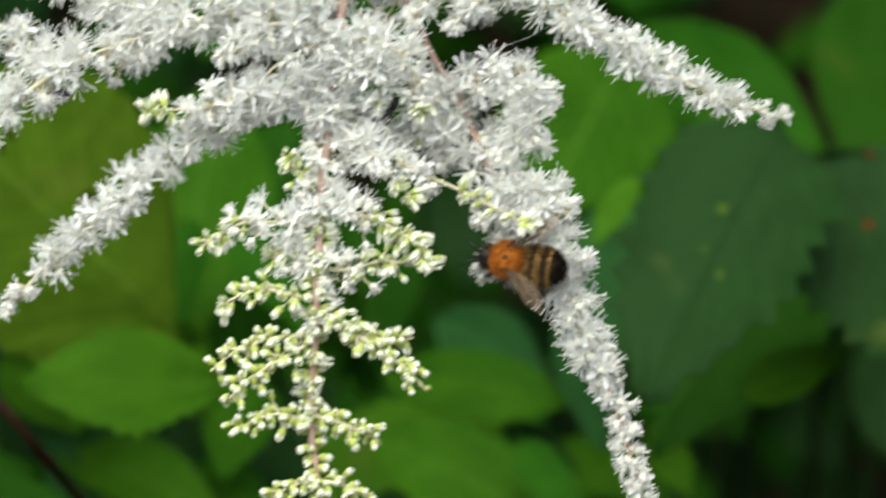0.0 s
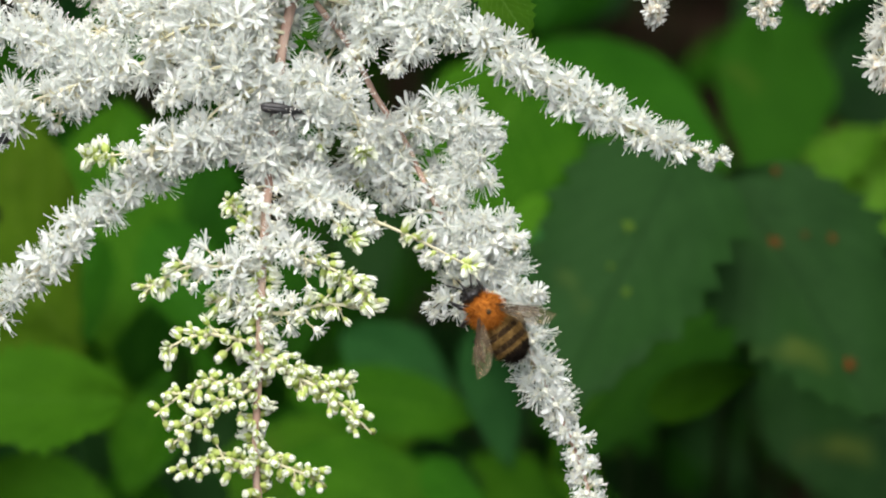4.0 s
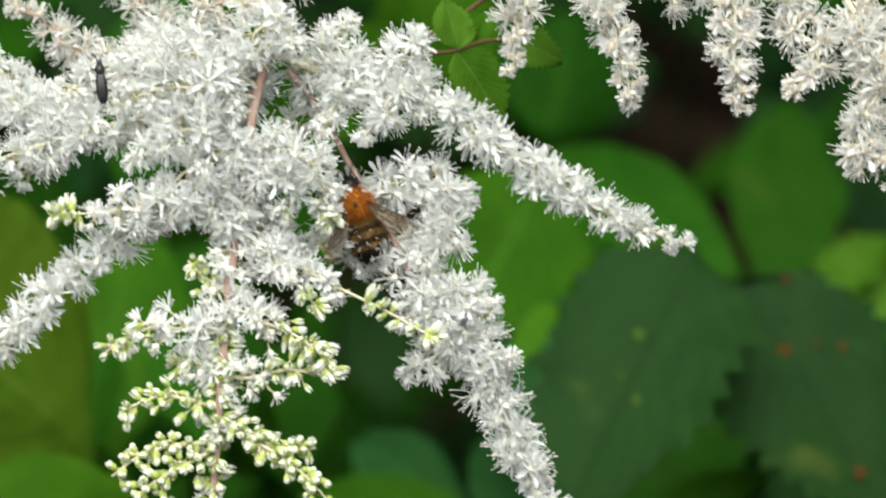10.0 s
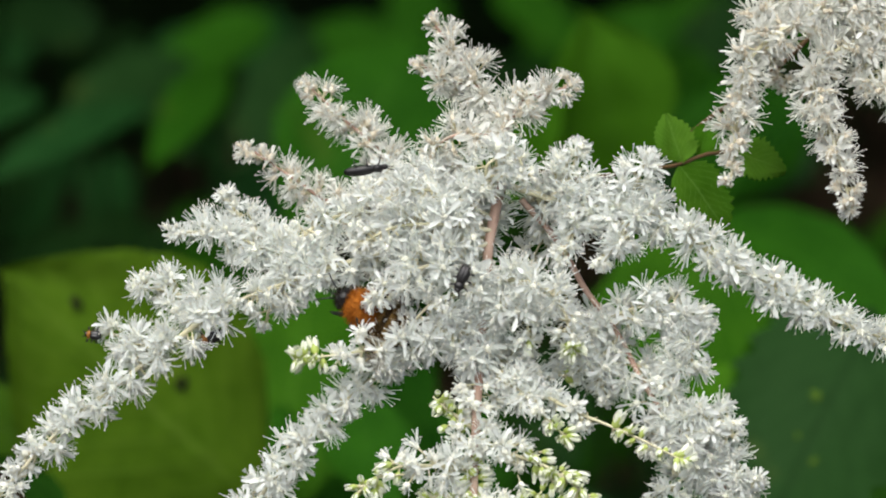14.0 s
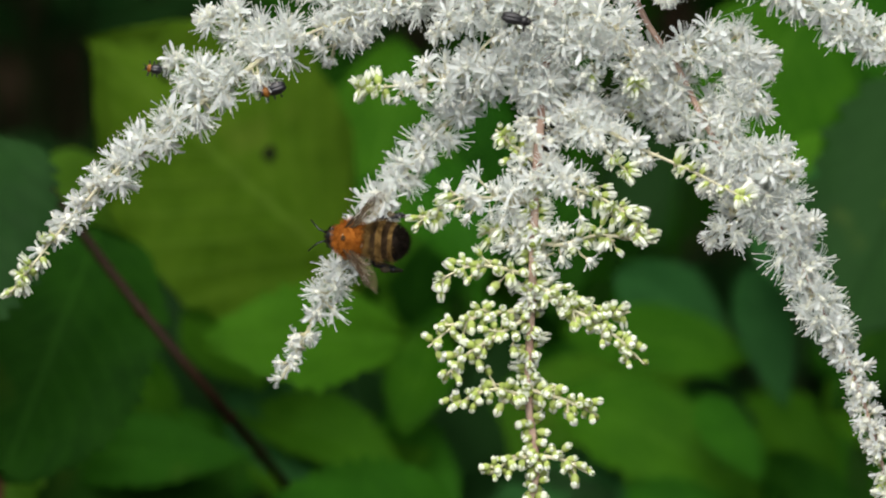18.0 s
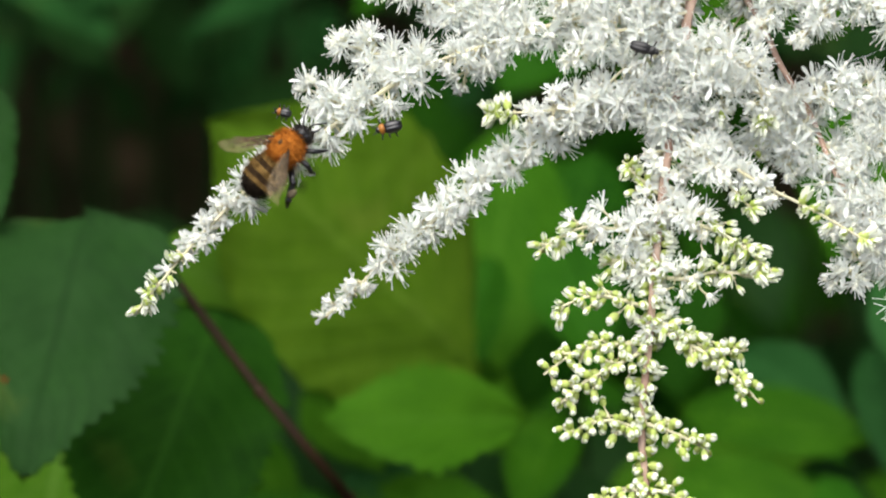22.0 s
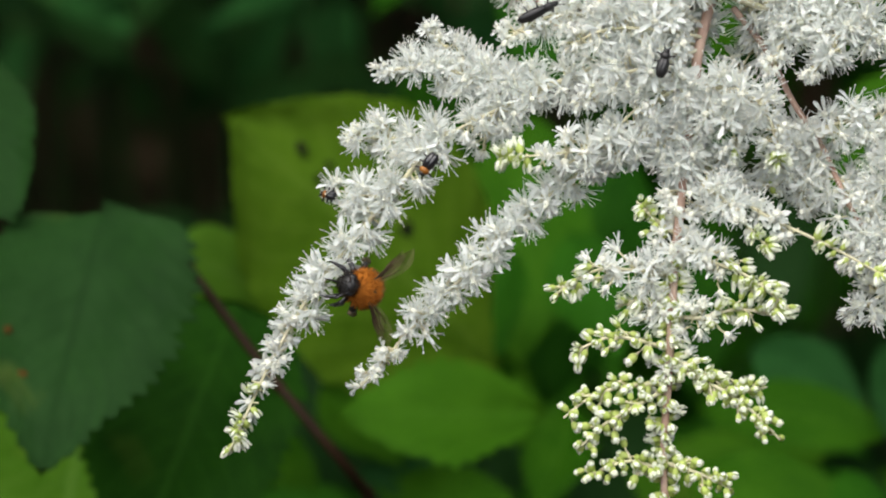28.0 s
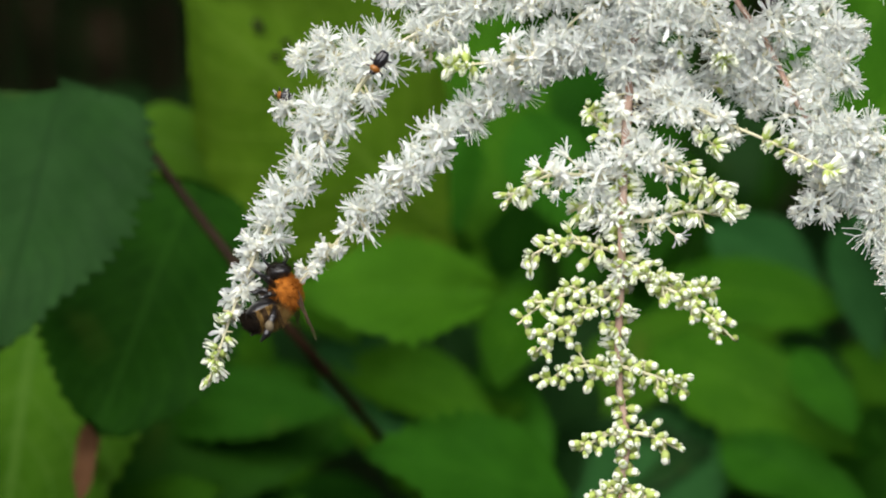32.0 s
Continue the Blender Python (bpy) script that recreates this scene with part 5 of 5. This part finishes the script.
# seconds, bearing across and down from the flower head's red stem (units), mm nearer, heading clockwise from the right, roll about the body, head's rise towards the viewer
BEE_ROWS = [
    (0, 295, 461, 3, 190, 10, -10), (0.5, 288, 374, 4, 200, 0, 0), (1, 246, 406, -4, 200, 0, 0), (1.5, 359, 421, -8, 251, 0, 0), (2, 329, 454, -8, 265, 0, 0), 
    (2.5, 431, 380, -4, 240, 30, 0), (4.5, 315, 509, 8, 226, 0, 0), (5, 312, 468, 3, 195, 15, 5), (5.5, 257, 429, 6, 221, 0, 0), (6, 222, 332, 2, 256, 0, 0), 
    (6.5, 175, 266, 2, 251, 0, 0), (7, 155, 259, 2, 241, 0, 0), (7.5, 177, 116, 2, 261, 0, 0), (8, 187, 142, -1, 81, 0, 0), (8.5, 235, 275, 4, 149, 0, 0), 
    (9, 217, 277, 6, 242, 0, 0), (9.5, 174, 234, 2, 241, 0, 0), (10, 187, 174, -1, 249, 0, 0), (10.5, 186, 153, -3, 250, 0, 0), (11, 75, 137, -6, 251, 0, 0), 
    (11.5, 12, 126, -6, 230, 0, 0), (12, -106, 184, -5, 259, 0, 0), (12.5, -148, 128, 7, 270, 0, 0), (13, -196, 78, 8, 258, 0, 0), (13.5, -240, 50, 8, 233, 0, 0), 
    (15.5, -159, 263, 0, 181, 0, 0), (16, -196, 325, 2, 279, 0, 45), (16.5, -265, 391, 4, 194, 0, 50), (17, -318, 462, 6, 225, 0, 60), (17.5, -327, 436, 6, 223, 0, 45), 
    (18, -360, 458, 6, 186, 0, -28), (18.5, -395, 472, 6, 166, 0, -10), (19, -418, 552, -5, 100, 140, 0), (19.5, -390, 593, -6, 120, 150, 0), (20, -380, 606, -5, 165, 185, 15), 
    (20.5, -505, 559, -4, 150, 125, 0), (21, -760, 514, 6, -19, -70, 0), (21.5, -700, 318, 8, -22, -40, 0), (22, -704, 272, 8, -47, -30, 0), (22.5, -521, 122, 6, -92, 0, 0), 
    (23, -634, 219, 5, 194, 0, 0), (23.5, -598, 158, 8, -50, 0, -15), (24, -522, 86, 8, -58, 0, -32), (24.5, -591, 56, 8, -99, 0, -20), (26.5, -540, 299, 2, 265, 0, 60), 
    (27, -586, 374, 4, 266, 0, 60), (27.5, -595, 386, 5, 221, 0, 60), (28, -587, 425, 5, 195, 0, 60), (28.5, -612, 445, 5, 215, 20, 55), (29, -637, 483, 5, 245, 80, 45), 
    (29.5, -654, 493, 5, 252, 90, 40), (30, -652, 566, 6, 260, 95, 25), (30.5, -654, 563, 6, 264, 100, 15), (31, -658, 573, 6, 266, 102, 8), 
    (31.5, -646, 588, 6, 266, 104, 6), (32, -644, 591, 6, 266, 104, 6),
]
# seconds, degrees by which the bee's abdomen curls under it
CURL_ROWS = [(0, 0), (15.5, 0), (16, 25), (17.5, 25), (18.5, 5), (19.5, 20), (20.5, 10), (22, 5), (24.5, 0), (26.5, 35), (29, 55), (30, 75), (31, 75), (32, 75)]
# the same as the bee's for the beetles
BEETLE_A_ROWS = [
    (0, 77, 202, 1, -60, 0), (2, 81, 158, 1, -80, 0), (4.5, -18, 114, 10, 30, 0), (5, -10, 125, 10, 35, 0), (6, -35, 113, 10, 0, 0), (8, -73, 72, 11, -60, 0),
    (8.5, -80, 60, 12, -120, 0), (9, -179, 99, 14, -170, 0), (9.5, -255, -10, 13, -130, 0), (10.5, -272, -65, 12, -65, 0), (11, -272, -71, 12, -60, 0),
    (12, -238, -97, 12, -20, 30), (13, -213, -114, 12, -5, 60), (15.5, -199, -126, 12, -5, 60), (20, -150, -120, 12, -10, 40), (23, -103, -109, 12, -40, 0), (23.5, -120, -108, 4, -20, 0), (24, -150, -105, -1, 40, 20), (24.5, -175, -104, 0, 100, 40), (26.5, -216, -100, 12, 170, 40),
    (27, -255, -85, 12, 165, 40), (28, -279, -58, 12, -25, 40), (32, -279, -58, 12, -25, 40)]
BEETLE_B_ROWS = [
    (0, -40, 120, -2, 180, 0), (12, -40, 110, 0, 180, 0), (13, -58, 86, 13, 180, 0), (15.5, -64, 76, 13, 15, 0), (17, -66, 83, 13, 15, 0), (22, -75, 77, 13, 15, 0), (23, -75, 81, 13, 10, 0),
    (24, -54, 63, 13, -85, 0), (26.5, -71, 30, 13, -80, 0), (28, -62, 32, 13, -75, 0), (32, -62, 32, 13, -75, 0)]
BEETLE_C_ROWS = [(0, -505, 165, 1, 160, 0), (15.5, -505, 165, 1, 160, 0), (17, -497, 183, 2, 160, 0), (22, -521, 224, 7, 165, 0), (24, -501, 203, 10, 130, 0), (28, -472, 208, 11, 125, 0), (30, -467, 186, 11, 125, 0), (32, -464, 186, 11, 125, 0)]
BEETLE_D_ROWS = [(0, -714, 154, 1, 190, 0), (18, -713, 149, 1, 190, 0), (22, -713, 200, 1, 190, 0), (24, -679, 234, 1, 190, 0), (28, -655, 258, 1, 190, 0), (30, -642, 246, 1, 190, 0), (32, -641, 236, 1, 190, 0)]


def crawl(x, y, near, heading, roll, rise=0.0):
    """The pose of an insect on the flower head, with its back towards the viewer at roll 0."""
    h, r, p = radians(heading), radians(roll), radians(rise)
    flat, near_way = Vector((math.cos(h), 0, -math.sin(h))), Vector((0, -1, 0))
    f = flat * math.cos(p) + near_way * math.sin(p)
    d = Matrix.Rotation(r, 3, f) @ (near_way * math.cos(p) - flat * math.sin(p))
    m = Matrix((f, d.cross(f), d)).transposed().to_4x4()
    m.translation = local(x, y, -near)
    return m


def motions():
    head = {t: head_pose(x, z, a) for t, x, z, a in SWAY_ROWS}
    for thing in (HEAD, THREAD):
        walk(thing, list(head.items()))
    lag = {t: between(LAG_ROWS, t) for t in head}
    walk(NEIGHBOUR, [(t, head_pose(x + lag[t][0] * UNIT * 1000, z - lag[t][1] * UNIT * 1000, a * 0.3)) for t, x, z, a in SWAY_ROWS])
    walk(SPRIG, [(t, head_pose(x + lag[t][0] * UNIT * 600, z - lag[t][1] * UNIT * 600, a * 0.5)) for t, x, z, a in SWAY_ROWS])
    for ob, rows in ((LEFT_BRANCH, LEFT_BRANCH_ROWS), (RIGHT_BRANCH, RIGHT_BRANCH_ROWS), (RIGHT_TOP, RIGHT_TOP_ROWS)):
        at = ob.matrix_basis.translation.copy()
        walk(ob, [(t, Matrix.Translation(at) @ pose(0, 0, 0, 0, a, 0)) for t, a in rows])
    base, joint = LONG_BRANCH.matrix_basis.translation.copy(), LONG_END.matrix_basis.translation.copy()
    inner = [(t, Matrix.Translation(base) @ pose(0, 0, 0, 0, a, 0)) for t, a in LONG_BRANCH_ROWS]
    ends = [(t, Matrix.Translation(m @ (joint - base)) @ pose(0, 0, 0, 0, b[0], 0)) for (t, m), b in zip(inner, [r[1:] for r in LONG_END_ROWS])]
    waist = Matrix.Translation((-1.5 * MM, 0, -0.3 * MM))
    abdomen = [ob for ob in BEE.children if ob.name.startswith("abdomen")][0]
    walk(abdomen, [(t, waist @ pose(0, 0, 0, 0, -a, 0) @ waist.inverted()) for t, a in CURL_ROWS])
    walk(LONG_BRANCH, inner)
    walk(LONG_END, ends)
    for insect, rows in ((BEE, BEE_ROWS), (BEETLE_A, BEETLE_A_ROWS), (BEETLE_B, BEETLE_B_ROWS), (BEETLE_C, BEETLE_C_ROWS), (BEETLE_D, BEETLE_D_ROWS)):
        keys = [(t, head[t] @ crawl(*between(rows, t))) for t in sorted(head)]
        turns = []
        for (t, m), (u, n) in zip(keys, keys[1:]):
            if math.degrees((m.inverted() @ n).to_quaternion().angle) > 60:
                for k in (1, 2, 3):
                    v = t + (u - t) * k / 4
                    turns.append((v, head_pose(*between(SWAY_ROWS, v)) @ crawl(*between(rows, v))))
        walk(insect, sorted(keys + turns, key=lambda key: key[0]))


motions()
